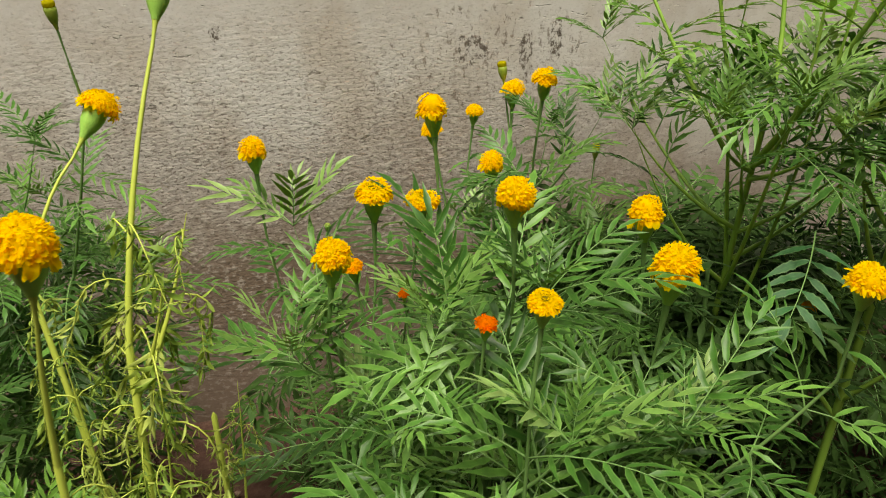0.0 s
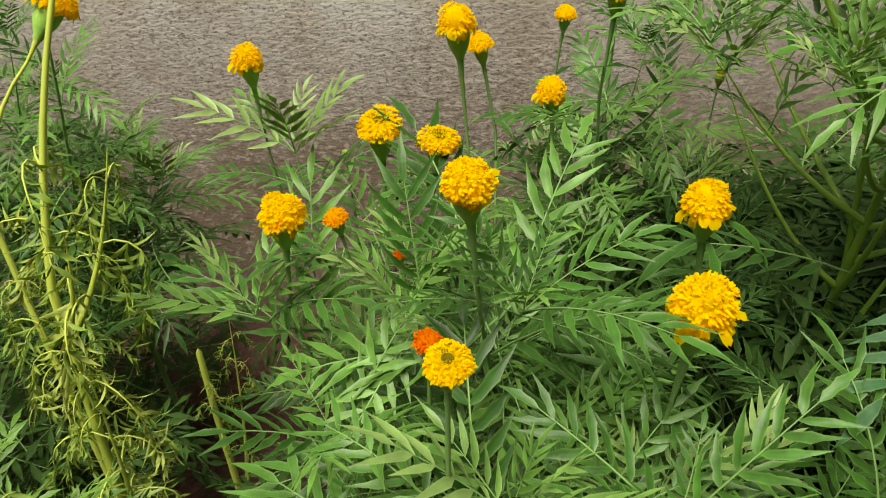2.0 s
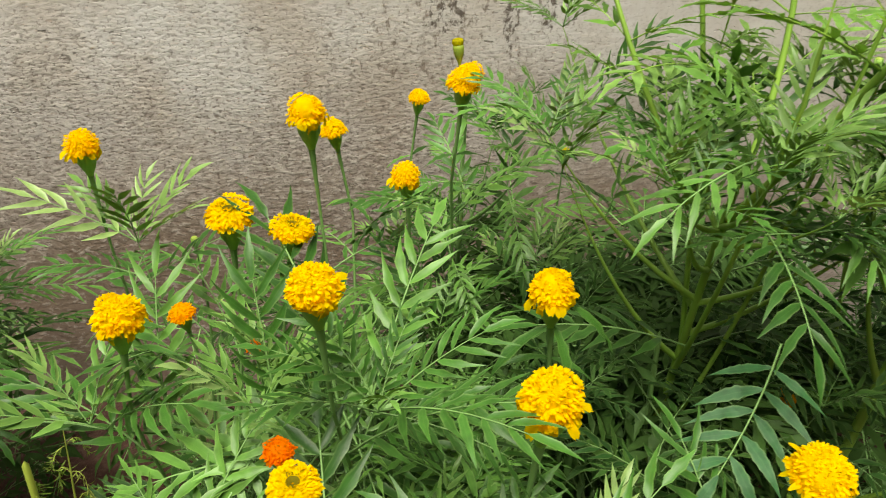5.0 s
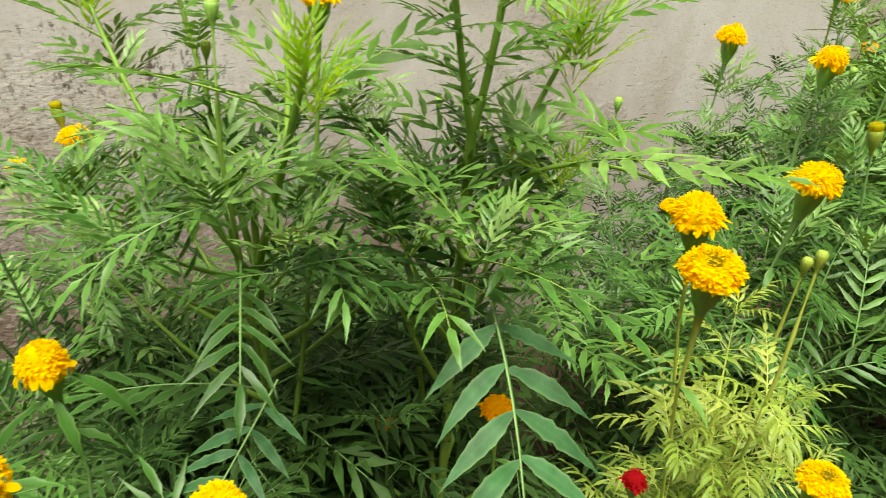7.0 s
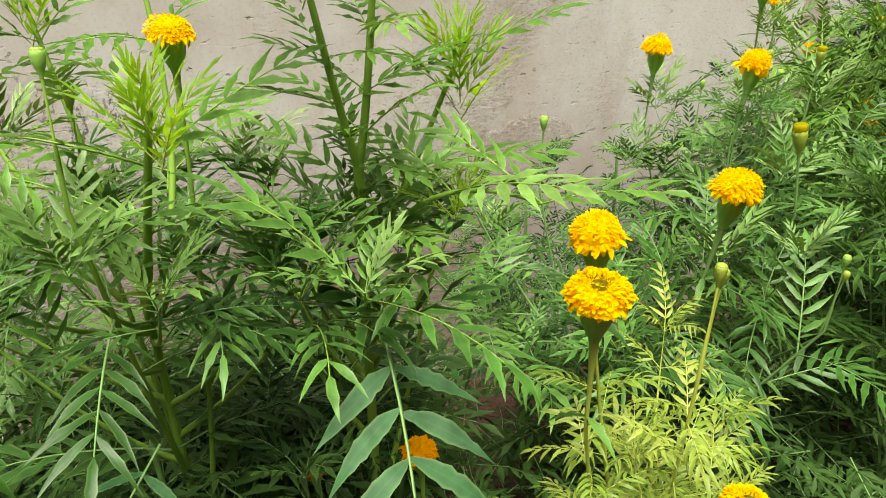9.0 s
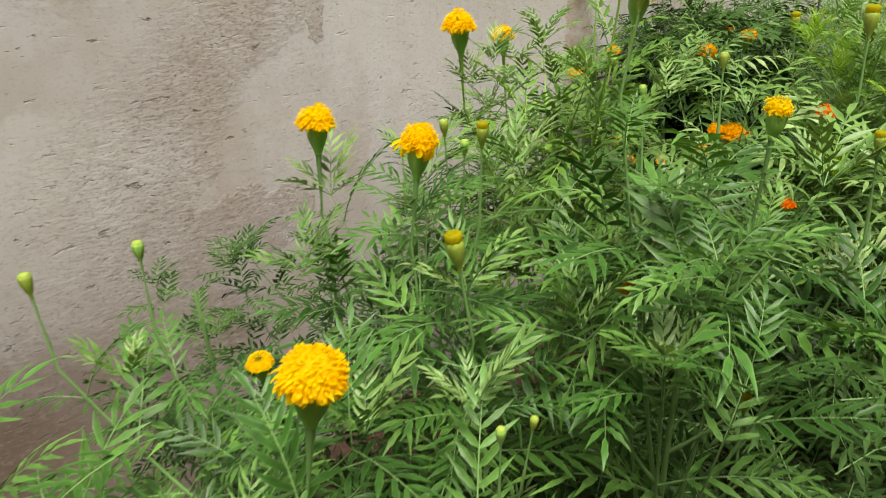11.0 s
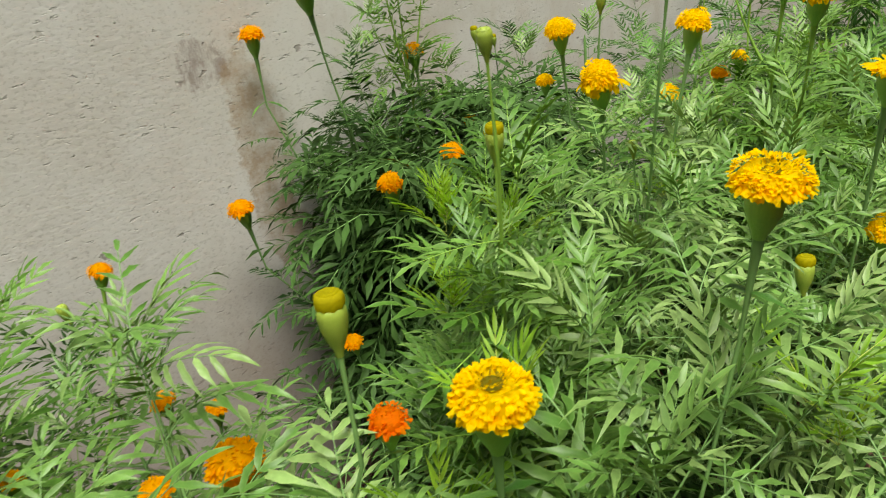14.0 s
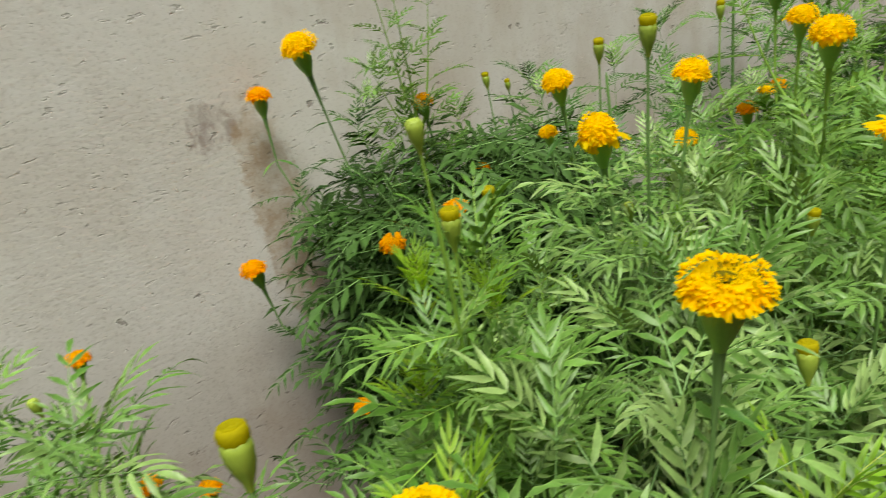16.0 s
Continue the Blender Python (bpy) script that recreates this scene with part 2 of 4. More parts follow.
# dark paint of the added unseen wall, so that it throws little light back
BLOCKING_PAINT = plain("blocking_wall_paint", (0.105, 0.084, 0.070), (0.147, 0.119, 0.098), 3, 0.8)
LITTER = plain("dry_leaf", (0.140, 0.063, 0.035), (0.224, 0.119, 0.070), 25, 0.8)


# ---- mesh helpers ----
class Shape:
    """Points and faces gathered for one mesh."""

    def __init__(self):
        self.v, self.f, self.k, self.rim = [], [], [], {}

    def grid(self, rows, mat=0, closed=False):
        """Joins equal rows of points with quads."""
        o, w = len(self.v), len(rows[0])
        for r in rows:
            self.v.extend(tuple(p) for p in r)
        for i in range(len(rows) - 1):
            for j in range(w if closed else w - 1):
                k = (j + 1) % w
                self.f.append((o + i * w + j, o + i * w + k, o + (i + 1) * w + k, o + (i + 1) * w + j))
                self.k.append(mat)

    def tube(self, pts, radii, sides=6, mat=0):
        rows, side = [], None
        for i, p in enumerate(pts):
            d = (pts[min(i + 1, len(pts) - 1)] - pts[max(i - 1, 0)]).normalized()
            if side is None:
                side = d.orthogonal().normalized()
            side = (side - d * side.dot(d)).normalized()
            other = d.cross(side)
            rows.append([p + (side * math.cos(a) + other * math.sin(a)) * radii[i] for a in [2 * math.pi * s / sides for s in range(sides)]])
        self.grid(rows, mat, True)

    def lathe(self, profile, sides=12, mat=0, rib=0.0):
        rows = [[(r * (1 + rib * (s % 2)) * math.cos(2 * math.pi * s / sides), r * (1 + rib * (s % 2)) * math.sin(2 * math.pi * s / sides), z) for s in range(sides)] for r, z in profile]
        self.grid(rows, mat, True)

    def mesh(self, name, mats, smooth=True):
        me = bpy.data.meshes.new(name)
        me.from_pydata(self.v, [], self.f)
        for m in mats:
            me.materials.append(m)
        me.polygons.foreach_set("material_index", self.k)
        me.polygons.foreach_set("use_smooth", [smooth] * len(self.f))
        if self.rim:
            values = me.attributes.new("rim", "FLOAT", "POINT").data
            for i, value in self.rim.items():
                values[i].value = value
        me.update()
        return me


def part(name, me, parent, m=None, label=""):
    ob = new(name, me)
    ob.parent = parent
    if m is not None:
        ob.matrix_basis = m
    return tagged(ob, label)


# ---- leaves ----
def leaflet(s, root, along, up, length, width, droop, fold, twist, rng, stations=6, jag=0.0, forward=None):
    """One lance-shaped leaflet, folded along its midrib, toothed at its edges and bending down to its tip."""
    across = along.cross(up).normalized()
    forward = forward or Vector((0, 0, 0))
    sickle = across * (length * rng.uniform(-0.10, 0.10))
    rows = []
    for i in range(stations + 1):
        u = i / stations
        w = width * 0.5 * max(0.02, math.sin(math.pi * min(1.0, u + 0.015) ** 0.74)) ** 1.2
        if jag and 0 < i < stations:
            w *= 1 + jag * (1 if i % 2 else -1)
        bend_ = droop * u * u
        mid = root + along * (length * u * (1 - 0.18 * abs(bend_))) + forward * (length * 0.16 * u * u) + sickle * (u * u) - up * (length * bend_ * 0.5)
        tilt = twist * u
        a = (across * math.cos(tilt) + up * math.sin(tilt)) * w
        lift = up * (fold * w)
        wave = up * (w * rng.uniform(-0.4, 0.4))
        rows.append([mid + a + lift + wave, mid, mid - a + lift - wave])
    s.grid(rows, 0)
    s.rim.update((len(s.v) - len(rows) * 3 + 3 * r + c, 1.0) for r in range(len(rows)) for c in (0, 2))


def leaf_mesh(name, mats, seed, pairs=6, length=0.14, small=0.042, wide=0.0105, droop=0.5, arc=0.55, fold=0.3, sweep=58, curl=0.0, stations=6, jag=0.06, twist=0.3, loose=1.0):
    """A feather-shaped leaf: a stalk along +Y with pairs of leaflets in one plane and one leaflet at its end."""
    rng = random.Random(seed)
    s = Shape()
    sway = rng.uniform(-0.12, 0.12)
    stalk = []
    for i in range(7):
        u = i / 6
        stalk.append(Vector((sway * length * u * u + curl * 0.2 * length * u * u, length * u * (1 - 0.12 * arc * u), length * (0.22 * u - arc * 0.55 * u * u))))

    def at(u):
        i = min(5, int(u * 6))
        return stalk[i].lerp(stalk[i + 1], u * 6 - i), (stalk[i + 1] - stalk[i]).normalized()

    skip = 3 if stations <= 2 else 2 if stations <= 5 else 1
    s.tube(stalk[::skip], [0.0013 * length / 0.14 * (1 - 0.6 * i / 6) for i in range(0, 7, skip)], 3, 1)
    raised = rng.uniform(-0.05, 0.22)
    for k in range(pairs):
        u = 0.2 + 0.75 * k / (pairs - 0.5)
        big = (0.5 + 0.5 * math.sin(math.pi * (0.16 + 0.62 * u))) * rng.uniform(0.94, 1.06)
        off = rng.uniform(-0.03, 0.03)
        for side in (-1, 1):
            p, d = at(min(0.98, u + side * off * 0.5))
            up0 = d.cross(Vector((-1, 0, 0))).normalized()
            up0 = up0 if up0.z > 0 else -up0
            ang = radians(sweep - 20 * u + rng.uniform(-7, 7) * loose)
            along = (d * math.cos(ang) + Vector((side, 0, 0)) * math.sin(ang) + up0 * (raised + rng.uniform(-0.1, 0.1) * loose)).normalized()
            upv = (up0 - along * up0.dot(along)).normalized()
            leaflet(s, p, along, upv, small * big * rng.uniform(0.93, 1.07), wide * big * rng.uniform(0.88, 1.12), droop * rng.uniform(0.5, 1.3) + curl * rng.uniform(0, 2.5), fold * rng.uniform(0.5, 1.4), rng.uniform(-twist, twist) + curl * rng.uniform(-3, 3), rng, stations, jag, d)
    p, d = at(0.999)
    up0 = d.cross(Vector((-1, 0, 0))).normalized()
    up0 = up0 if up0.z > 0 else -up0
    leaflet(s, p, d, up0, small * 0.95, wide, droop, fold, rng.uniform(-0.3, 0.3), rng, stations, jag)
    return s.mesh(name, mats)


def bract_mesh(name, mats, seed):
    """A single narrow leaf on a flower's stem."""
    rng = random.Random(seed)
    s = Shape()
    leaflet(s, Vector((0, 0, 0)), Vector((0, 1, 0)), Vector((0, 0, 1)), 1.0, 0.17, 0.7, 0.35, rng.uniform(-0.5, 0.5), rng, 9, 0.1)
    return s.mesh(name, mats)


def kinds(name, mats, first, n, **kw):
    return [leaf_mesh(name, mats, first + i, **{k: (v * random.Random(first * 7 + i * 3 + len(k)).uniform(0.88, 1.12) if isinstance(v, float) else v) for k, v in kw.items()}) for i in range(n)]


GREEN = kinds("leaf", (LEAF, STEM), 10, 8, pairs=6, length=0.18, small=0.056, wide=0.0090, droop=0.45, stations=6, jag=0.16)
LARGE = kinds("leaf", (LEAF, STEM_BRIGHT), 20, 5, pairs=4, length=0.18, small=0.068, wide=0.0128, droop=0.5, stations=6, jag=0.11, sweep=58.0)
FINE = kinds("leaf", (LEAF, STEM), 30, 5, pairs=7, length=0.15, small=0.042, wide=0.0080, droop=0.4, sweep=56.0, stations=4)
YOUNG = kinds("young_leaf", (LEAF_YOUNG, STEM_PALE), 50, 4, pairs=5, length=0.085, small=0.032, wide=0.0050, droop=0.3, arc=0.25, sweep=38.0, stations=5)
SAGE = kinds("leaf", (LEAF_SAGE, STEM), 130, 6, pairs=5, length=0.17, small=0.054, wide=0.0092, droop=0.8, curl=0.2, stations=6, jag=0.14, loose=1.6)
SHADED = kinds("leaf", (LEAF_SHADED, STEM), 150, 6, pairs=5, length=0.165, small=0.052, wide=0.0112, droop=0.5, stations=3)
FRESH = kinds("leaf", (LEAF_FRESH, STEM_BRIGHT), 170, 5, pairs=5, length=0.17, small=0.056, wide=0.0105, droop=0.45, arc=0.35, sweep=54.0, jag=0.12)
PALE = kinds("yellowing_leaf", (LEAF_PALE, STEM_PALE), 70, 5, pairs=6, length=0.115, small=0.034, wide=0.0062, droop=0.7, curl=0.35, stations=4, loose=2.0)
TIP = kinds("leaf", (LEAF_SAGE, STEM), 210, 5, pairs=5, length=0.10, small=0.036, wide=0.0064, droop=0.4, arc=0.3, sweep=50.0, stations=4)
BROAD = kinds("broad_leaf", (LEAF_BROAD, STEM), 110, 2, pairs=5, length=0.23, small=0.098, wide=0.0185, droop=0.3, arc=0.3, fold=0.12, sweep=74.0, stations=14, jag=0.05, twist=0.12)


def wilted_leaf_mesh(name, mats, seed):
    """A limp leaf: its stalk arches out and hangs straight down, with thin curled leaflets dangling from it."""
    rng = random.Random(seed)
    s = Shape()
    p, pts, total = Vector((0, 0, 0)), [], rng.uniform(0.09, 0.14)
    lean = rng.uniform(-0.4, 0.4)
    for i in range(10):
        pts.append(p.copy())
        e = radians(35 - 120 * min(1.0, i / 4.5))
        p = p + Vector((lean * 0.4 * math.cos(e), math.cos(e), math.sin(e))) * (total / 9)
    s.tube(pts, [0.0011 - 0.00008 * i for i in range(10)], 4, 1)
    for i in range(2, 10):
        for side in (-1, 1, rng.choice((-1, 1))):
            along = Vector((side * rng.uniform(0.1, 0.7), rng.uniform(-0.3, 0.5), rng.uniform(-1.3, -0.3))).normalized()
            up = along.cross(Vector((rng.uniform(-1, 1), rng.uniform(-1, 1), 0.3))).normalized()
            leaflet(s, pts[i], along, up, rng.uniform(0.016, 0.038), rng.uniform(0.0026, 0.0048), rng.uniform(-1.8, 2.0), 0.7, rng.uniform(-4, 4), rng, 6, 0.0)
    return s.mesh(name, mats)


WILT = [wilted_leaf_mesh("wilted_leaf", (LEAF_WILT, STEM_PALE), 90 + i) for i in range(7)]
BRACT = [bract_mesh("bract", (LEAF, STEM), 300 + i) for i in range(3)]


# ---- flowers ----
def petal(s, rng, az, r0, z0, elev, length, width, curl, mat=0, shape=(0.4, 1.0, 0.7)):
    """A petal from its foot to its tip; shape gives its width along the way."""
    out = Vector((math.cos(az), math.sin(az), 0))
    side = Vector((-math.sin(az), math.cos(az), 0))
    rows, p, n = [], out * r0 + Vector((0, 0, z0)), len(shape) - 1
    e, lean = elev, rng.uniform(-0.35, 0.35)
    for i in range(n + 1):
        u = i / n
        w = width * shape[i] * 0.5
        d = (out * math.cos(e) + Vector((0, 0, math.sin(e))) + side * lean * u).normalized()
        nrm = Vector((0, 0, math.cos(e))) - out * math.sin(e)
        if i:
            p = p + d * (length / n)
        rag = rng.uniform(-0.14, 0.14) * width
        rows.append([p + side * w + nrm * (0.30 * w + rag * u), p - nrm * (0.1 * width) * u + d * (-0.06 * length if i == n else 0), p - side * w + nrm * (0.30 * w - rag * u)])
        e -= curl / n
    s.grid(rows, mat)


TONGUE, SPOON = (0.4, 0.85, 1.0, 0.75, 0.15), (0.35, 0.75, 1.0, 0.95, 0.4)


def head_mesh(name, mat, seed, count=640, skirt=34, hang=0.9, hollow=0.0, ragged=0.15, tall=0.36, wide=0.375, broad=1.0, tongue=0.10, reach=0.75):
    """A double flower head, 1 across: frilled petals lying over one another on a dome, small at its middle, and a skirt of long ones below."""
    rng = random.Random(seed)
    s = Shape()
    s.lathe([(0.02, 0.02 + tall * (1 - 0.85 * hollow)), (wide * 0.3, 0.02 + tall * (0.97 - 0.6 * hollow)), (wide * 0.72, 0.02 + tall * 0.74), (wide * 0.97, 0.02 + tall * 0.3), (wide * 0.88, -0.01), (0.1, -0.03)], 14, 0)
    if hollow:
        s.lathe([(0.02, 0.05 + tall * (1 - 0.85 * hollow)), (wide * 0.3, 0.045 + tall * (0.97 - 0.6 * hollow))], 14, 1)
    lump = [(rng.uniform(0, 6.28), rng.uniform(0.3, 1.2), rng.uniform(-0.04, 0.06)) for i in range(6)]
    for i in range(count):
        q = (i + 0.5) / count
        tilt = 0.04 + 1.52 * q ** 0.58
        az = i * 2.399963 + rng.uniform(-0.3, 0.3)
        if rng.random() < 0.2 * ragged or hollow and q < 0.03:
            continue
        swell = sum(h for a, t, h in lump if math.cos(az - a) > 0.75 and abs(tilt - t) < 0.45)
        dip = hollow * max(0.0, 1 - q / 0.12)
        r0 = (wide + swell) * math.sin(tilt) * 0.93
        z0 = 0.03 + (tall + swell) * math.cos(tilt) * 0.93 - 0.14 * dip
        lay = 0.15 + 1.0 * min(1.0, 1.6 * q) + rng.uniform(-0.3, 0.2)
        petal(s, rng, az, r0, z0, math.pi / 2 - tilt - lay, (0.045 + 0.05 * q) * rng.uniform(0.6, 1.4) * (1 - 0.5 * dip), (0.033 + 0.024 * q) * broad * rng.uniform(0.75, 1.25) * (1 - 0.4 * dip), rng.uniform(-0.9, 0.5), 1 if dip > 0.3 else 0)
    for i in range(skirt):
        if rng.random() < ragged:
            continue
        az = 2 * math.pi * (i + rng.uniform(-0.4, 0.4)) / skirt * 2
        long = rng.uniform(0.7, 1.3)
        petal(s, rng, az, wide * 0.78, 0.03 + 0.05 * (i % 2), 0.1 - hang * rng.uniform(0.0, 1.0), (0.22 + 0.07 * (i % 2)) * long * reach, tongue * rng.uniform(0.75, 1.3), (hang + 0.3) * rng.uniform(0.1, 1.5), 0, TONGUE if tongue < 0.13 else SPOON)
    return s.mesh(name, (mat, FLORET if hollow else mat))


HEADS = {
    "dome": [head_mesh("flower_head", PETAL, 1 + i) for i in range(5)],
    "open": [head_mesh("flower_head", PETAL, 11 + i, 600, 40, 0.6, 0.75, 0.12, 0.30, 0.385, 1.15, 0.11, 0.62) for i in range(3)],
    "ragged": [head_mesh("flower_head", PETAL, 21 + i, 560, 30, 1.5, 0.0, 0.2, 0.40, 0.325, 1.1, 0.16, 1.1) for i in range(5)],
    "half": [head_mesh("flower_head", PETAL, 36 + i, 200, 12, -1.2, 0.6, 0.1, 0.30, 0.25, 1.2) for i in range(2)],
    "young": [head_mesh("flower_head", PETAL, 31, 180, 34, 0.0, 0.7, 0.1, 0.12, 0.30, 1.0)],
    "orange": [head_mesh("flower_head", PETAL_ORANGE, 41 + i, 240, 24, 0.8, 0.0, 0.25, 0.30, 0.36, 1.3) for i in range(3)],
    "red": [head_mesh("flower_head", PETAL_RED, 51 + i, 180, 24, 0.5, 0.0, 0.3, 0.26, 0.34, 1.4) for i in range(2)],
    "crimson": [head_mesh("flower_head", PETAL_CRIMSON, 61, 80, 22, 0.5, 0.0, 0.15, 0.3, 0.3, 1.5)],
}


def calyx_mesh(name, mat, seed):
    s = Shape()
    s.lathe([(0.075, -0.66), (0.095, -0.58), (0.15, -0.46), (0.205, -0.30), (0.222, -0.14), (0.215, 0.02), (0.12, 0.07)], 14, 0, 0.07)
    return s.mesh(name, (mat,))


CUP = calyx_mesh("calyx", CALYX, 1)


def bud_mesh(name, mat):
    """A bud's green cup, 1 across, with five short teeth at its rim."""
    s = Shape()
    s.lathe([(0.13, -1.5), (0.17, -1.22), (0.31, -0.88), (0.44, -0.45), (0.49, 0.0), (0.47, 0.25), (0.40, 0.34)], 14, 0, 0.06)
    for i in range(6):
        a = math.pi * i / 3
        o = Vector((math.cos(a), math.sin(a), 0))
        t = Vector((-math.sin(a), math.cos(a), 0))
        s.grid([[o * 0.42 + t * 0.16 + Vector((0, 0, 0.3)), o * 0.42 - t * 0.16 + Vector((0, 0, 0.3))], [o * 0.33 + t * 0.03 + Vector((0, 0, 0.52)), o * 0.33 - t * 0.03 + Vector((0, 0, 0.52))]])
    return s.mesh(name, (mat,))


def bud_tip_mesh(name, mat, flat):
    """Petals still packed in the bud's mouth: a lobed cap with a dimple."""
    s = Shape()
    if flat:
        s.lathe([(0.40, 0.15), (0.50, 0.38), (0.52, 0.62), (0.46, 0.78), (0.34, 0.80), (0.2, 0.70), (0.1, 0.74), (0.02, 0.72)], 18, 0, -0.09)
        s.lathe([(0.30, 0.6), (0.33, 0.84), (0.24, 0.87), (0.16, 0.66)], 14, 0, 0.12)
    else:
        s.lathe([(0.42, 0.22), (0.43, 0.34), (0.34, 0.46), (0.2, 0.45), (0.12, 0.38), (0.02, 0.4)], 16, 0, 0.08)
    return s.mesh(name, (mat,))


BUD, BUD_DARK = bud_mesh("bud", CALYX_LIGHT), bud_mesh("bud", CALYX)
TIP_GOLD, TIP_GREEN = bud_tip_mesh("bud_tip", PETAL_GREEN, True), bud_tip_mesh("bud_tip", CALYX_LIGHT, False)


# ---- plants ----
def turned(direction, up=Vector((0, 0, 1)), roll=0.0):
    """A turn that takes +Y to the direction and +Z about up."""
    y = direction.normalized()
    x = y.cross(up)
    x = x.normalized() if x.length > 1e-4 else Vector((1, 0, 0))
    z = x.cross(y)
    return Matrix((x, y, z)).transposed().to_4x4() @ Matrix.Rotation(roll, 4, "Y")


def bend(p0, p1, p2, n):
    return [p0 * (1 - u) ** 2 + p1 * 2 * u * (1 - u) + p2 * u * u for u in [i / n for i in range(n + 1)]]


# the deep look carries shade in its leaf colour
LOOKS = {"deep": (SHADED, STEM), "fresh": (FRESH, STEM_BRIGHT), "green": (GREEN, STEM), "fine": (FINE, STEM), "pale": (PALE, STEM_PALE), "wilted": (WILT, STEM_PALE), "sage": (SAGE, STEM), "large": (LARGE, STEM_BRIGHT)}


def marigold(label, base, crown, flowers=(), buds=(), shoots=(), fill=0, spread=0.18, look_="green", leaf=1.0, step=0.06, low=0.25, floor=0.55, bald=0.58, crests=(), seed=1, bare=0.11, thick=1.0, tuft=True, broad=(), limbs=(), bracts=()):
    """A marigold plant: a main stem from the soil to its crown, branches to each flower, bud and leafy shoot, and leaves along them.
    flowers: x, y, z, size, kind, lean; buds: x, y, z, size, 1 where petals show."""
    rng = random.Random(seed)
    meshes, stem_mat = LOOKS[look_]
    origin = Vector((base[0], base[1], 0.0))
    plant = tagged(new("marigold_plant"), label, "marigold", "marigolds in the bed")
    plant.matrix_basis = Matrix.Translation(origin)
    s = Shape()
    top = Vector((crown[0], crown[1], crown[2])) - origin
    trunk = bend(Vector((0, 0, -0.03)), Vector((top.x * 0.2, top.y * 0.2, top.z * 0.55)), top, 7)
    s.tube(trunk + [trunk[-1] + (trunk[-1] - trunk[-2]) * 0.08], [0.0062 * thick * (1 - 0.45 * i / 7) for i in range(8)] + [0.0006], 7)
    ends = [(Vector(f[:3]) - origin, f, 0.07) for f in flowers] + [(Vector(b[:3]) - origin, b, 0.07) for b in buds] + [(Vector(p[:3]) - origin, None, p[3] if len(p) > 3 else 0.06) for p in shoots]
    for i in range(fill):
        a = 2 * math.pi * (i + rng.uniform(-0.3, 0.3)) / max(1, fill)
        r = spread * rng.uniform(0.45, 1.0)
        p = Vector((top.x + r * math.cos(a), top.y + r * math.sin(a), top.z * rng.uniform(floor, 1.02)))
        if origin.y + p.y < 1.74:
            ends.append((p, None, 0.06))

    def put(p, d, size, mesh_list, name, droop):
        tip = origin + p + d.normalized() * 0.13 * size
        if tip.y > 1.80 or (tip.y < 0.5 and tip.z > 1.12) or tip.z < 0.02 or (tip.z < 0.5 and rng.random() < 0.8) or (tip.z < bald and rng.random() < (0.92 if limbs else 0.85)):
            return
        m = Matrix.Translation(p) @ turned(d, roll=rng.uniform(-0.3, 0.3)) @ Matrix.Diagonal((size, size, size * rng.uniform(0.7, 1.25), 1))
        part(name, mesh_list[rng.randrange(len(mesh_list))], plant, m)

    def dress(path, stop, first):
        """Pairs of leaves along a branch, each pair turned against the last."""
        run, nxt, turn_ = 0.0, first, rng.uniform(0, 6.28)
        total = sum((b - a).length for a, b in zip(path, path[1:]))
        for a, b in zip(path, path[1:]):
            seg = (b - a).length
            while nxt < run + seg and nxt < total - stop:
                u = nxt / total
                p = a.lerp(b, (nxt - run) / seg)
                d = (b - a).normalized()
                size = leaf * (1.12 - 0.5 * u) * rng.uniform(0.78, 1.2)
                turn_ += 1.57 + rng.uniform(-0.3, 0.3)
                for side in (0, math.pi):
                    az = turn_ + side + rng.uniform(-0.25, 0.25)
                    flat = d.orthogonal().normalized()
                    flat = flat * math.cos(az) + d.cross(flat) * math.sin(az)
                    rise = rng.uniform(-0.25, 0.45) + 0.45 * u if look_ != "wilted" else rng.uniform(-0.1, 0.3)
                    put(p, flat + (d if look_ != "wilted" else Vector((0, 0, 1))) * rise, size, meshes, "leaf", 0)
                nxt += step * rng.uniform(0.8, 1.25) * (1.0 if origin.z + p.z > 0.45 else 1.9)
            run += seg

    dress(trunk, 0.0, low)
    for end, what, first in ends:
        h = min(0.92, max(0.25, rng.uniform(0.35, 0.75) * min(1.0, end.z / max(0.1, top.z))))
        if limbs and what is None:
            h = rng.uniform(0.75, 0.95)
        i = min(6, int(h * 7))
        start = trunk[i].lerp(trunk[i + 1], h * 7 - i)
        if what is not None and ((end - top).length < 0.06 or look_ == "wilted"):
            start = trunk[7]
        if end.z > top.z + 0.07 and what is None:
            start = trunk[6].lerp(trunk[7], rng.uniform(0.3, 1.0))
        if start.z > end.z - 0.08:
            start = trunk[max(0, min(6, int(7 * max(0.1, end.z - 0.2) / max(0.2, top.z))))]
        ctl = start.lerp(end, 0.55)
        ctl.z = start.z + (end.z - start.z) * 0.3
        if look_ == "wilted" and what is not None:
            ctl = start + ((trunk[7] - trunk[6]).normalized() * 0.22 + (end - start).normalized() * 0.22) * (end - start).length
        lean = Vector((end.x - ctl.x, end.y - ctl.y, 0)) * 0.5
        if what is None:
            path = bend(start, ctl, end, 8)
            s.tube(path, [0.0036 * thick * (1 - 0.9 * k / 8) for k in range(9)], 5)
            dress(path, 0.01, first)
            if tuft:
                pick = rng.random()
                ups = meshes if look_ in ("pale", "wilted", "deep") else YOUNG if pick < (0.08 if look_ in ("large", "sage") else 0.0) else TIP if pick < 0.65 else meshes
                for k in range(6):
                    az = k * 2.4 + rng.uniform(-0.3, 0.3)
                    d = Vector((math.cos(az), math.sin(az), rng.uniform(0.4, 1.6)))
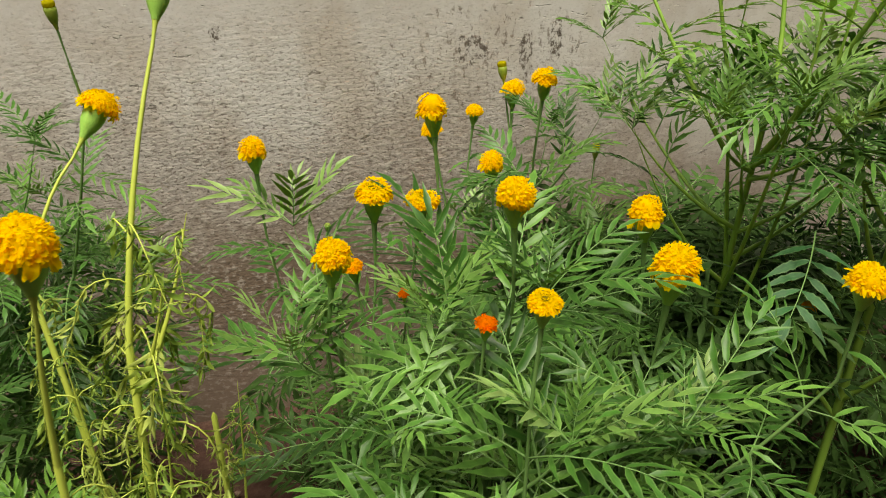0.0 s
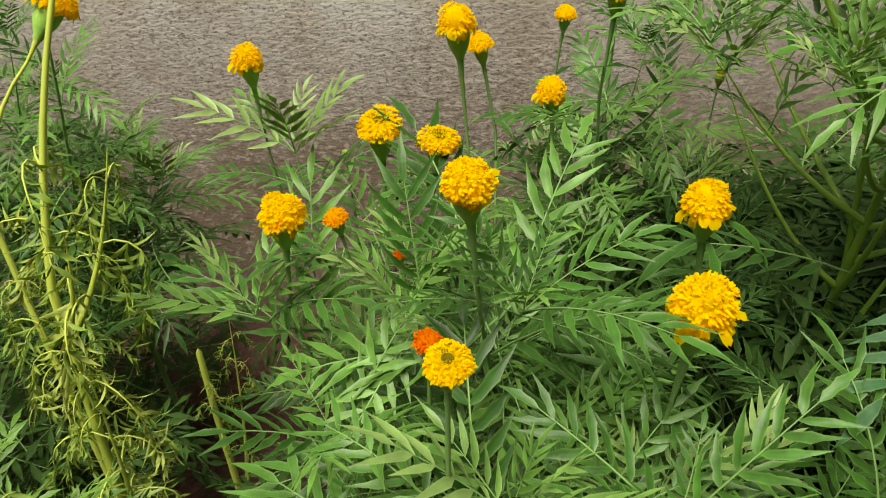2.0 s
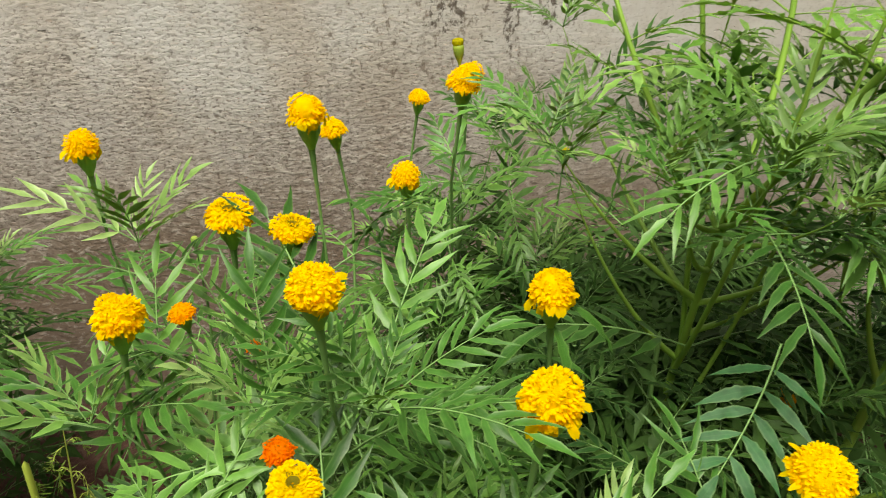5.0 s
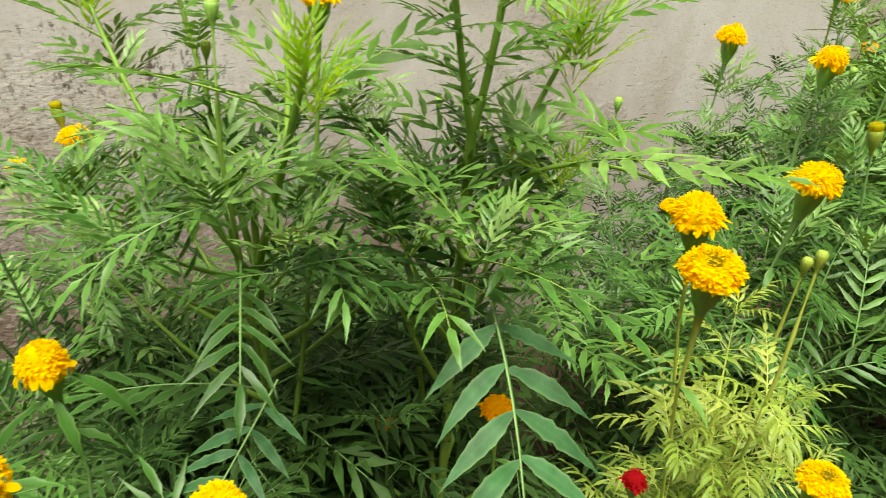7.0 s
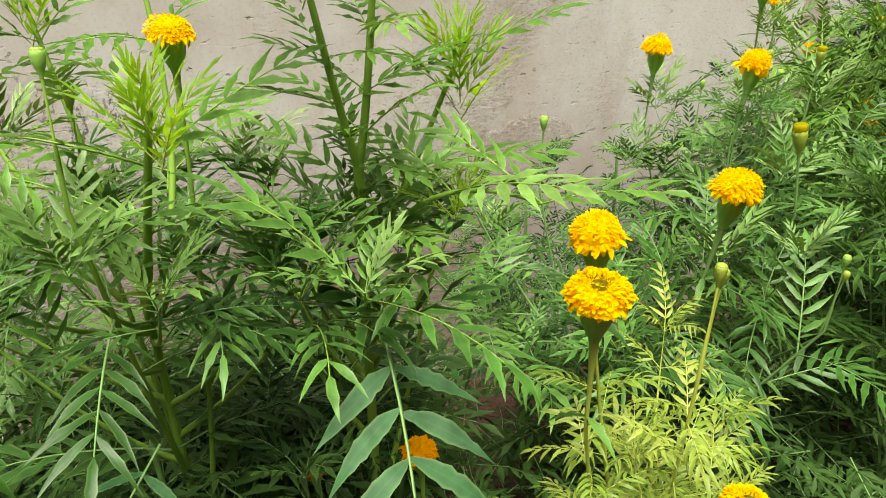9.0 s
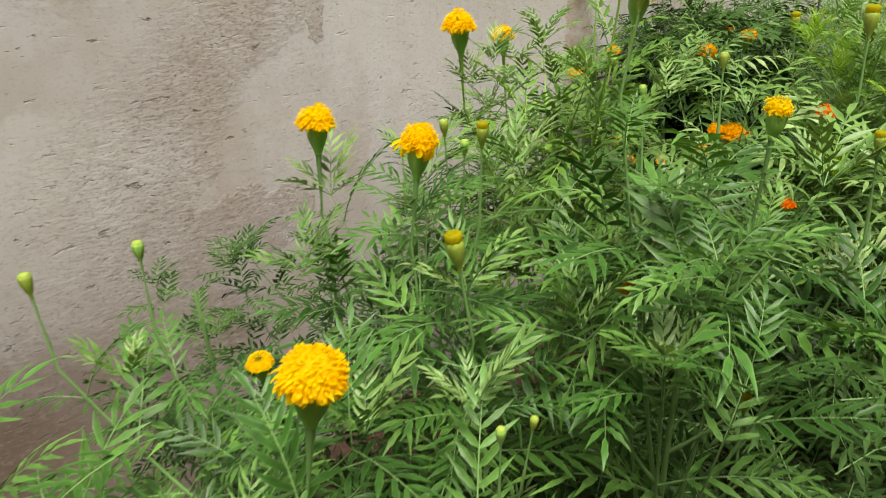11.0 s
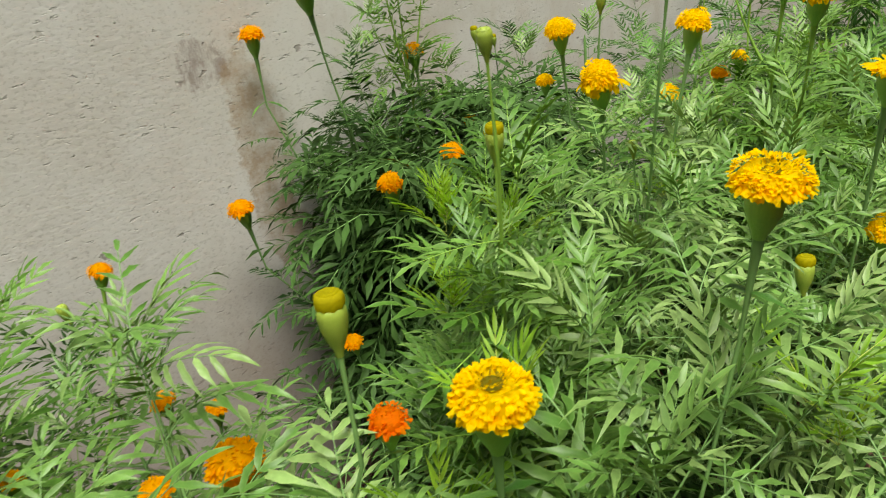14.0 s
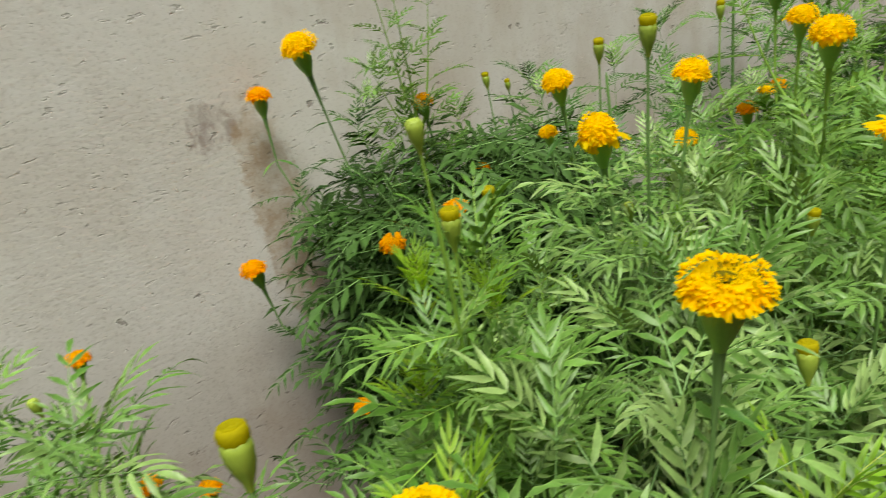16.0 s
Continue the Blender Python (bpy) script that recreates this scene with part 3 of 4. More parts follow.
                    put(end, d, leaf * rng.uniform(0.55, 1.0) * (0.7 if ups is meshes else 1.0), ups, "young_leaf" if ups is YOUNG else "leaf", 0)
            continue
        size = what[3] * (0.72 if len(what) == 5 and not isinstance(what[4], str) else 1.0)
        is_bud = len(what) == 5 and not isinstance(what[4], str)
        axis = Vector((0, 0, 1))
        if is_bud:
            axis = (axis + Vector((rng.uniform(-0.12, 0.12), rng.uniform(-0.12, 0.12), 0)) + lean * 0.6).normalized()
            foot = end - axis * size * 1.46
        else:
            nod = what[5] if len(what) > 5 else 0.05
            axis = (axis + Vector((rng.uniform(-0.15, 0.15), -nod, 0)) + lean).normalized()
            end = end - axis * size * 0.1
            if look_ == "wilted":
                axis = ((end - ctl).normalized() + Vector((0, 0, 0.15))).normalized()
            foot = end - axis * size * 0.64
        neck = foot - axis * (0.03 if look_ == "wilted" else 0.10)
        path = bend(start, ctl, neck, 6) + bend(neck, neck.lerp(foot, 0.5) + axis * 0.004, foot, 3)[1:]
        girth = size * (0.075 if not is_bud else 0.12)
        s.tube(path, [max(0.0019, 0.0034 * thick * (1 - 0.5 * k / 6)) for k in range(7)] + [0.0021, girth * 0.65, girth], 6)
        dress(path, bare + 0.03, 0.07)
        m = Matrix.Translation(end) @ axis.to_track_quat("Z", "Y").to_matrix().to_4x4() @ Matrix.Rotation(rng.uniform(0, 6.28), 4, "Z") @ Matrix.Diagonal((size, size, size, 1))
        if is_bud:
            ripe = what[4]
            ob = part("bud", BUD if ripe or rng.random() < 0.6 else BUD_DARK, plant, m)
            part("bud_tip", TIP_GOLD if ripe else TIP_GREEN, ob, None, "yellow petals packed in the bud" if ripe else "")
        else:
            kind = what[4]
            ob = part("flower_head", HEADS[kind][rng.randrange(len(HEADS[kind]))], plant, m, {"orange": "orange flower head", "red": "red-orange flower head", "crimson": "crimson flower head"}.get(kind, "golden yellow flower head"))
            part("calyx", CUP, ob)
            if look_ != "wilted" and size > 0.04 and rng.random() < 0.45:
                # a pair of narrow leaves on the stem under the head
                seat, a0 = neck.lerp(foot, rng.uniform(0.0, 0.6)), rng.uniform(0, 6.28)
                for k in range(2):
                    az, long = a0 + k * 2.6, rng.uniform(0.045, 0.065)
                    part("bract", BRACT[rng.randrange(3)], plant, Matrix.Translation(seat) @ turned(Vector((math.cos(az), math.sin(az), rng.uniform(-0.3, 0.5)))) @ Matrix.Diagonal((long, long, long, 1)))
    for p0, p1, p2, thick0, thick1, size, apart in limbs:
        # a stout stem in full view, with fresh leaves set wide apart
        path = bend(Vector(p0) - origin, Vector(p1) - origin, Vector(p2) - origin, 10)
        s.tube(path, [thick0 + (thick1 - thick0) * k / 10 for k in range(11)], 8)
        for k in range(2, 11, apart):
            az = k * 2.4 + rng.uniform(-0.4, 0.4)
            for turn_ in (0, math.pi):
                put(path[k], Vector((math.cos(az + turn_), math.sin(az + turn_), rng.uniform(0.1, 0.6))), size * rng.uniform(0.75, 1.15), FRESH, "leaf", 0)
    for x, y, z, size in crests:
        # a vigorous growing tip: many upright young leaves round a bare end
        for k in range(11):
            az = k * 2.4 + rng.uniform(-0.3, 0.3)
            p = Vector((x, y, z - 0.006 * k * size)) - origin
            put(p, Vector((math.cos(az), math.sin(az), 2.2 - 0.13 * k)), size * (0.6 + 0.05 * k), YOUNG, "young_leaf", 0)
    for x, y, z, az, pitch, long in bracts:
        d = Vector((math.cos(radians(az)), math.sin(radians(az)), math.tan(radians(pitch))))
        part("bract", BRACT[len(plant.children) % 3], plant, Matrix.Translation(Vector((x, y, z)) - origin) @ turned(d) @ Matrix.Diagonal((long, long, long, 1)))
    for x, y, z, az, pitch, size in broad:
        p = Vector((x, y, z)) - origin
        d = Vector((math.cos(radians(az)), math.sin(radians(az)), math.tan(radians(pitch))))
        part("broad_leaf", BROAD[len(plant.children) % 2], plant, Matrix.Translation(p) @ turned(d) @ Matrix.Diagonal((size, size, size, 1)))
    part("stem", s.mesh("stem", (STEM_BRIGHT if limbs else stem_mat,)), plant)
    return plant


# ---- ground and wall ----
def build_ground():
    s = Shape()
    xs = [-40, -15, -6, -3] + [-2 + 0.1 * i for i in range(96)] + [9, 12, 20, 45]
    ys = [-40, -12, -4, -1.5] + [-0.8 + 0.1 * i for i in range(28)] + [3, 8, 40]
    rows = []
    for y in ys:
        row = []
        for x in xs:
            near = -2.1 < x < 8 and -0.9 < y < 1.95
            z = noise.noise(Vector((x * 2.3, y * 2.3, 0))) * 0.02 + noise.noise(Vector((x * 8, y * 8, 3))) * 0.012 if near else 0.0
            z += 0.045 * max(0.0, 1 - abs(y - 1.1) / 0.75) if near else 0.0
            row.append((x, y, z))
        rows.append(row)
    s.grid(rows)
    return tagged(new("ground", s.mesh("ground", (SOIL,))), "bare reddish-brown soil of the flower bed and yard", "soil", kind="structure")


def build_wall():
    bm = bmesh.new()
    bmesh.ops.create_cube(bm, size=1.0, matrix=Matrix.LocRotScale((3.0, 1.94, 1.2), None, (16.0, 0.24, 2.9)))
    bmesh.ops.bevel(bm, geom=bm.edges[:], offset=0.012, segments=2, affect="EDGES")
    me = bpy.data.meshes.new("wall_north")
    bm.to_mesh(me)
    bm.free()
    me.materials.append(WALL)
    return tagged(new("wall_north", me), "weathered grey plaster garden wall with brown and mouldy stains", "wall", kind="structure")


def build_blocking_wall():
    """An unseen plain wall, added across the path to block low sky light."""
    bm = bmesh.new()
    bmesh.ops.create_cube(bm, size=1.0, matrix=Matrix.LocRotScale((3.0, -2.1, 2.3), None, (18.0, 0.24, 5.0)))
    me = bpy.data.meshes.new("wall_unseen_south")
    bm.to_mesh(me)
    bm.free()
    me.materials.append(BLOCKING_PAINT)
    return tagged(new("wall_unseen_south", me), "plain plaster house wall across the yard", "wall", kind="structure")


build_ground()
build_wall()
build_blocking_wall()

# ---- the bed, from its near end to its far end ----
G = "bushy green marigold with golden flowers in the bed"
WILTED = "wilted marigold with yellow-green stems and shrivelled hanging leaves"
marigold(WILTED, (-0.075, 0.82), (-0.025, 0.881, 0.89), [(0.072, 1.026, 1.255, 0.056, "dome")], [], [(0.03, 0.86, 0.97), (0.06, 0.93, 1.02)], look_="wilted", bald=0.0, seed=3, thick=1.35, step=0.055, low=0.5, fill=1, spread=0.07, floor=0.9, tuft=False, leaf=1.25, bare=0.2)
marigold(WILTED, (-0.09, 0.86), (-0.147, 1.0, 0.906), [(-0.042, 1.109, 1.107, 0.062, "dome")], look_="wilted", bald=0.0, seed=4, thick=1.05, step=0.06, low=0.5, fill=1, spread=0.08, floor=0.9, tuft=False, leaf=1.15, bare=0.15)
marigold(WILTED, (-0.10, 0.66), (-0.036, 0.64, 0.94), [(0.003, 0.62, 1.146, 0.056, "ragged")], look_="wilted", bald=0.0, leaf=1.2, seed=44, thick=1.0, step=0.06, low=0.4, fill=2, spread=0.10, tuft=False)
marigold("short withered marigold stalk with dry curled leaves", (0.01, 0.97), (0.023, 1.011, 0.664), [], [], [(0.06, 1.05, 0.69)], look_="wilted", bald=0.0, seed=5, thick=1.25, step=0.05, low=0.5, tuft=False, leaf=0.8)
marigold("low fresh green marigold at the front of the bed's end", (-0.13, 0.70), (-0.10, 0.70, 0.80), look_="fresh", leaf=0.8, seed=6, fill=10, spread=0.13)
marigold("leafy green marigold close to the plaster wall", (-0.33, 1.3), (-0.3, 1.25, 1.1), [], [(-0.062, 1.1, 1.223, 0.02, 1)], [(-0.14, 1.157, 1.055), (-0.32, 1.3, 1.25), (-0.45, 1.2, 1.15)], fill=11, spread=0.24, seed=7, look_="green", leaf=0.85)
marigold("low dark green marigold growing under its neighbours", (-0.22, 1.28), (-0.2, 1.26, 0.84), fill=8, spread=0.17, leaf=1.2, step=0.08, seed=61, look_="green")
# leaves coloured darker to paint in the shade under the neighbours
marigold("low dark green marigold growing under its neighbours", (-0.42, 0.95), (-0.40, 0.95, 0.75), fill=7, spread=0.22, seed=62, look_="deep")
marigold("leafy green marigold close to the plaster wall", (-0.7, 1.2), (-0.7, 1.2, 1.1), fill=11, spread=0.25, seed=8, look_="green", leaf=0.9)
marigold(G, (0.20, 1.08), (0.22, 1.06, 0.72), [(0.135, 1.164, 1.007, 0.05, "ragged"), (0.295, 1.094, 0.946, 0.064, "open"), (0.365, 1.08, 0.929, 0.056, "open"), (0.216, 0.912, 0.949, 0.06, "ragged"), (0.245, 1.0, 0.882, 0.036, "orange"), (0.313, 1.0, 0.826, 0.022, "red")], [(0.229, 1.189, 0.856, 0.014, 0)], [(0.176, 1.137, 0.89), (0.15, 0.93, 0.80)], fill=5, spread=0.11, seed=9, leaf=1.3, step=0.1, bald=0.74)
marigold(G, (0.42, 1.0), (0.44, 0.98, 0.78), [(0.392, 1.112, 1.055, 0.057, "ragged"), (0.418, 1.238, 0.981, 0.042, "dome"), (0.398, 0.782, 1.056, 0.052, "ragged"), (0.36, 0.76, 0.92, 0.032, "red")], [], [(0.44, 0.79, 0.92), (0.33, 0.86, 0.86)], fill=6, spread=0.16, seed=10, leaf=1.3, step=0.1, bald=0.6)
marigold("low leafy marigold at the front of the bed", (0.36, 0.70), (0.36, 0.70, 0.74), [(0.382, 0.655, 1.005, 0.037, "open")], [], [(0.26, 0.78, 0.75), (0.42, 0.66, 0.82)], fill=7, spread=0.17, seed=11, leaf=1.35, step=0.1, bald=0.6)
marigold(G, (0.56, 0.77), (0.55, 0.77, 0.78), [(0.61, 0.88, 0.961, 0.058, "ragged"), (0.567, 0.737, 0.967, 0.066, "ragged"), (0.721, 0.639, 0.976, 0.05, "dome")], [], [(0.55, 0.66, 0.8)], fill=7, spread=0.11, seed=12, leaf=1.3, step=0.1, bald=0.62, bracts=[(0.607, 0.872, 0.925, 190, -22, 0.085), (0.613, 0.87, 0.925, -70, -42, 0.07), (0.63, 0.88, 0.94, -20, -30, 0.09)])
marigold(G, (0.60, 1.36), (0.61, 1.33, 0.80), [(0.561, 1.469, 0.932, 0.042, "dome"), (0.645, 1.48, 0.965, 0.055, "dome"), (0.569, 1.126, 1.077, 0.046, "dome"), (0.508, 1.195, 0.928, 0.05, "ragged")], [(0.63, 1.50, 1.0, 0.026, 1), (0.799, 1.404, 0.841, 0.022, 1)], [(0.65, 1.3, 0.93), (0.7, 1.2, 0.98)], fill=7, spread=0.18, leaf=1.15, step=0.07, seed=13, look_="fine", bald=0.7)
marigold("tall leafy marigold with many upright shoots", (0.82, 1.02), (0.82, 0.95, 1.04), [(0.886, 0.9, 1.262, 0.045, "dome")], [(0.788, 0.85, 1.263, 0.015, 0), (0.80, 1.0, 1.20, 0.014, 0)], [(0.70, 0.895, 1.06), (0.768, 0.827, 1.10), (0.72, 1.25, 1.1), (0.85, 0.9, 1.05), (0.65, 1.0, 1.03), (0.93, 0.86, 1.03)], fill=5, spread=0.24, floor=1.0, low=0.7, bald=1.02, crests=[(0.85, 0.822, 1.22, 0.8), (0.70, 1.14, 1.24, 0.9), (0.78, 1.08, 1.28, 0.8)], seed=14, look_="green", leaf=1.0, step=0.08, thick=1.2,
         limbs=[((0.82, 0.95, 0.98), (0.83, 0.87, 1.10), (0.85, 0.822, 1.22), 0.005, 0.003, 0.8, 3), ((0.80, 1.0, 0.98), (0.73, 1.03, 1.1), (0.70, 1.14, 1.25), 0.0042, 0.002, 0.8, 2), ((0.82, 1.0, 0.98), (0.80, 1.05, 1.15), (0.78, 1.08, 1.30), 0.0038, 0.002, 0.75, 2), ((0.84, 0.98, 1.0), (0.90, 1.02, 1.12), (0.89, 1.08, 1.30), 0.0042, 0.0026, 0.75, 2)],
         broad=[(0.80, 0.80, 0.94, -130, -28, 0.62)])
marigold("tall leafy marigold with thick forked stems and broad lower leaves", (1.02, 0.90), (1.03, 0.88, 1.06), [(1.05, 0.81, 0.81, 0.05, "orange"), (0.961, 0.941, 0.712, 0.035, "orange")], [(1.011, 1.0, 1.102, 0.013, 0), (1.182, 1.0, 1.053, 0.013, 0)], [(0.95, 1.05, 1.08), (1.1, 0.95, 0.98)], fill=7, spread=0.17, floor=0.95, low=0.75, bald=0.97, crests=[(1.135, 0.86, 1.215, 0.95), (1.05, 0.84, 1.36, 0.8), (0.985, 0.855, 1.33, 0.9)], seed=15, look_="large", leaf=0.98, step=0.1, thick=1.4,
         limbs=[((1.03, 0.88, 1.05), (1.03, 0.877, 1.09), (1.03, 0.875, 1.127), 0.0062, 0.0056, 0.7, 4), ((1.03, 0.875, 1.122), (1.042, 0.86, 1.20), (1.05, 0.84, 1.37), 0.0046, 0.003, 0.62, 2), ((1.03, 0.875, 1.122), (1.01, 0.865, 1.19), (0.983, 0.855, 1.34), 0.0044, 0.0028, 0.62, 2), ((1.035, 0.88, 1.02), (1.075, 0.885, 1.07), (1.135, 0.87, 1.21), 0.0045, 0.0026, 0.75, 4), ((1.04, 0.88, 1.02), (1.06, 0.80, 1.15), (1.12, 0.70, 1.13), 0.0035, 0.0015, 0.8, 4)],
         broad=[(1.004, 0.785, 1.01, -101, -36, 1.08)])
# two plants whose dark leaf colour paints the shaded hollow under the tall ones
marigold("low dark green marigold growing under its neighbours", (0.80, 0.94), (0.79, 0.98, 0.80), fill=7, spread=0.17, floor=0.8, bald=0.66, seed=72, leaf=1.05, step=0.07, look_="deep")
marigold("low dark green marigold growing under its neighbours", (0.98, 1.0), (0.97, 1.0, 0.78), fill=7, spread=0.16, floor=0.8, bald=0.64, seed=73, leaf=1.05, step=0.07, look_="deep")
marigold("yellowing marigold with pale curled leaves and full flowers", (1.30, 0.72), (1.30, 0.70, 0.72), [(1.12, 0.623, 1.086, 0.062, "open"), (1.20, 0.722, 1.075, 0.062, "dome"), (1.231, 0.537, 0.884, 0.055, "open"), (1.04, 0.58, 0.925, 0.03, "crimson")], [(1.365, 0.705, 0.993, 0.017, 0), (1.25, 0.62, 1.07, 0.015, 0)], [(1.367, 0.775, 0.88), (1.389, 0.697, 0.78), (1.22, 0.66, 0.84), (1.3, 0.6, 0.8)], fill=9, spread=0.2, look_="pale", seed=16, step=0.05)
marigold(G, (1.52, 1.08), (1.53, 1.06, 0.72), [(1.515, 0.823, 1.02, 0.076, "dome"), (1.581, 1.125, 0.84, 0.042, "open")], [(1.489, 1.2, 1.018, 0.02, 0), (1.369, 1.25, 1.0, 0.022, 0), (1.15, 1.2, 1.054, 0.016, 0), (1.172, 1.1, 1.032, 0.017, 0), (1.666, 0.75, 0.91, 0.015, 0)], [(1.45, 1.3, 0.78), (1.6, 0.9, 0.85)], fill=8, spread=0.24, leaf=1.15, step=0.08, seed=17, bald=0.6)
marigold(G, (1.80, 1.08), (1.80, 1.06, 0.80), [(1.787, 1.259, 1.097, 0.068, "dome"), (1.838, 1.08, 1.091, 0.068, "ragged")], [(1.756, 0.916, 1.022, 0.03, 1), (1.897, 1.1, 1.097, 0.018, 0), (1.934, 1.1, 1.059, 0.018, 0), (1.86, 0.98, 1.12, 0.02, 1), (1.766, 0.8, 0.834, 0.015, 0)], [(1.8, 0.95, 0.93), (1.9, 1.15, 1.0), (1.72, 0.85, 0.85), (1.79, 1.25, 0.98), (1.84, 1.1, 0.97), (1.7, 1.2, 0.9)], fill=8, spread=0.2, leaf=1.12, step=0.08, seed=18, bald=0.7)
marigold("dense green marigold with silvery leaves at the front", (1.98, 0.76), (2.0, 0.76, 0.92), [(2.068, 0.896, 0.845, 0.042, "orange"), (2.069, 0.72, 1.151, 0.05, "half")], [(2.034, 0.883, 1.273, 0.027, 1), (2.073, 0.701, 0.75, 0.02, 1), (2.118, 0.82, 1.186, 0.016, 0), (2.141, 0.95, 1.122, 0.015, 0), (2.091, 0.62, 1.13, 0.016, 1)], [(2.077, 0.66, 1.07), (1.95, 0.70, 1.0), (2.01, 1.07, 1.0)], fill=9, spread=0.22, step=0.085, floor=0.95, seed=19, bald=0.86, leaf=1.2, look_="green")
marigold(G, (2.22, 1.20), (2.23, 1.2, 0.98), [(2.096, 1.292, 1.187, 0.068, "dome"), (2.34, 1.44, 1.118, 0.058, "dome"), (2.325, 1.096, 1.226, 0.074, "dome"), (2.35, 1.25, 0.9, 0.035, "orange"), (2.529, 1.3, 1.072, 0.036, "orange")], [(2.232, 1.065, 1.332, 0.02, 0), (2.339, 1.2, 1.219, 0.016, 0), (1.965, 1.3, 0.997, 0.016, 0)], [(2.2, 1.1, 1.1), (2.398, 1.341, 1.03), (2.25, 0.98, 1.08), (2.1, 1.27, 1.08), (2.2, 1.32, 1.1), (2.31, 1.3, 1.12), (2.36, 1.42, 1.06), (2.05, 1.18, 0.98)], fill=11, spread=0.24, floor=0.72, seed=20, look_="fresh", leaf=0.85, step=0.06, bald=0.7)
marigold("bushy green marigold with orange flowers in the bed", (2.45, 0.98), (2.45, 0.98, 0.90), [(2.636, 0.895, 0.99, 0.05, "red"), (2.40, 0.834, 0.90, 0.035, "red"), (2.445, 1.0, 0.98, 0.04, "orange"), (2.407, 1.0, 0.952, 0.03, "orange"), (2.522, 1.009, 0.953, 0.075, "orange"), (2.601, 1.296, 0.81, 0.042, "orange"), (2.534, 1.281, 0.874, 0.042, "orange")], [(2.57, 0.829, 1.171, 0.031, 1), (2.468, 1.25, 1.066, 0.018, 0)], [(2.48, 1.045, 1.08), (2.514, 1.22, 0.92), (2.5, 1.13, 1.05), (2.35, 0.9, 1.05)], fill=6, spread=0.17, seed=21, look_="sage", leaf=1.05, bald=0.75)
marigold(G, (2.62, 0.70), (2.63, 0.70, 0.88), [(2.646, 0.754, 1.09, 0.081, "open"), (2.845, 0.648, 1.212, 0.065, "open"), (3.085, 0.505, 1.115, 0.05, "dome")], [(3.023, 0.68, 1.037, 0.026, 1)], [(2.698, 0.80, 1.0), (2.72, 0.66, 1.0), (2.4, 0.7, 0.98), (2.5, 0.64, 0.93), (2.82, 0.66, 1.0), (2.92, 0.62, 0.96), (2.80, 0.78, 1.04), (2.92, 0.74, 1.03)], fill=9, spread=0.24, seed=22, look_="sage", leaf=1.1, bald=0.78, step=0.08)
marigold("upright green marigold with one tall bud", (2.82, 0.96), (2.83, 0.94, 1.08), [], [(2.785, 0.865, 1.315, 0.02, 0), (2.832, 0.912, 1.203, 0.026, 1)], [(2.858, 0.911, 1.15), (2.78, 0.9, 1.08), (2.9, 1.0, 1.1), (2.83, 0.86, 1.02), (2.72, 0.88, 0.95)], fill=7, spread=0.17, seed=23, look_="fresh", leaf=0.85, crests=[(2.86, 1.04, 1.09, 0.8), (2.93, 1.0, 1.05, 0.75), (2.78, 0.95, 1.04, 0.7)])
# shade near the wall is painted with the darker leaf colour
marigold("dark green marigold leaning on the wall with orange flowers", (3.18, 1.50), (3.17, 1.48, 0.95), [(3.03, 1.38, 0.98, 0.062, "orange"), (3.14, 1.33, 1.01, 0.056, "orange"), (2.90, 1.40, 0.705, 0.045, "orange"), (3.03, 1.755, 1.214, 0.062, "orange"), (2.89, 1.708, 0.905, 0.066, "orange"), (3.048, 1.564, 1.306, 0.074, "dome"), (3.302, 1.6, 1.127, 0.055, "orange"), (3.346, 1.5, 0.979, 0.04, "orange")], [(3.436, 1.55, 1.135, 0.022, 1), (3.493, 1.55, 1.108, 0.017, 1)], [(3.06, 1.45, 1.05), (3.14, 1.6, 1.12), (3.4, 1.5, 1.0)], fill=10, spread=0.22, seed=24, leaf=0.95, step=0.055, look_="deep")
marigold("slender green marigold standing upright against the plaster wall", (3.30, 1.60), (3.28, 1.60, 1.12), [], [], [(3.367, 1.595, 1.34), (3.24, 1.6, 1.42), (3.30, 1.62, 1.40), (3.19, 1.58, 1.22)], fill=4, spread=0.12, floor=0.95, low=0.7, seed=71, look_="fresh", leaf=0.62, step=0.05, bald=0.9)
# rear plants, darkened by leaf colour where the front ones would shade them
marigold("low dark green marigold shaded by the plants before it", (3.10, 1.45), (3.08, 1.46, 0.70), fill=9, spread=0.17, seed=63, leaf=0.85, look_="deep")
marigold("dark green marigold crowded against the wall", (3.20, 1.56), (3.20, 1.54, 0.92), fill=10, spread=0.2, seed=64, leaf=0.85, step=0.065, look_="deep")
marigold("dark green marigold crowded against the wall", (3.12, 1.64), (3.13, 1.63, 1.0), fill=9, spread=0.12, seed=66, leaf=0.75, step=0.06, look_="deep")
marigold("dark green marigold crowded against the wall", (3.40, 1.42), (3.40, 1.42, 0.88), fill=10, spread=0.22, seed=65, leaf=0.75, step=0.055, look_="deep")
marigold(G, (3.22, 1.06), (3.23, 1.05, 0.98), [(3.219, 1.071, 1.143, 0.075, "ragged"), (3.252, 1.169, 1.203, 0.056, "dome"), (3.27, 1.22, 1.11, 0.036, "dome"), (3.262, 0.945, 1.22, 0.055, "dome"), (3.462, 1.1, 1.045, 0.052, "dome")], [(3.294, 1.119, 1.24, 0.022, 1), (3.115, 0.896, 1.307, 0.026, 1), (3.111, 1.2, 1.062, 0.03, 1), (3.124, 0.95, 1.09, 0.018, 0)], [(3.042, 0.83, 1.06), (3.2, 0.9, 1.08), (3.3, 1.0, 1.05), (2.98, 0.85, 1.02), (3.12, 1.0, 1.08)], fill=10, spread=0.22, seed=25, look_="sage", leaf=0.9, bald=0.82)
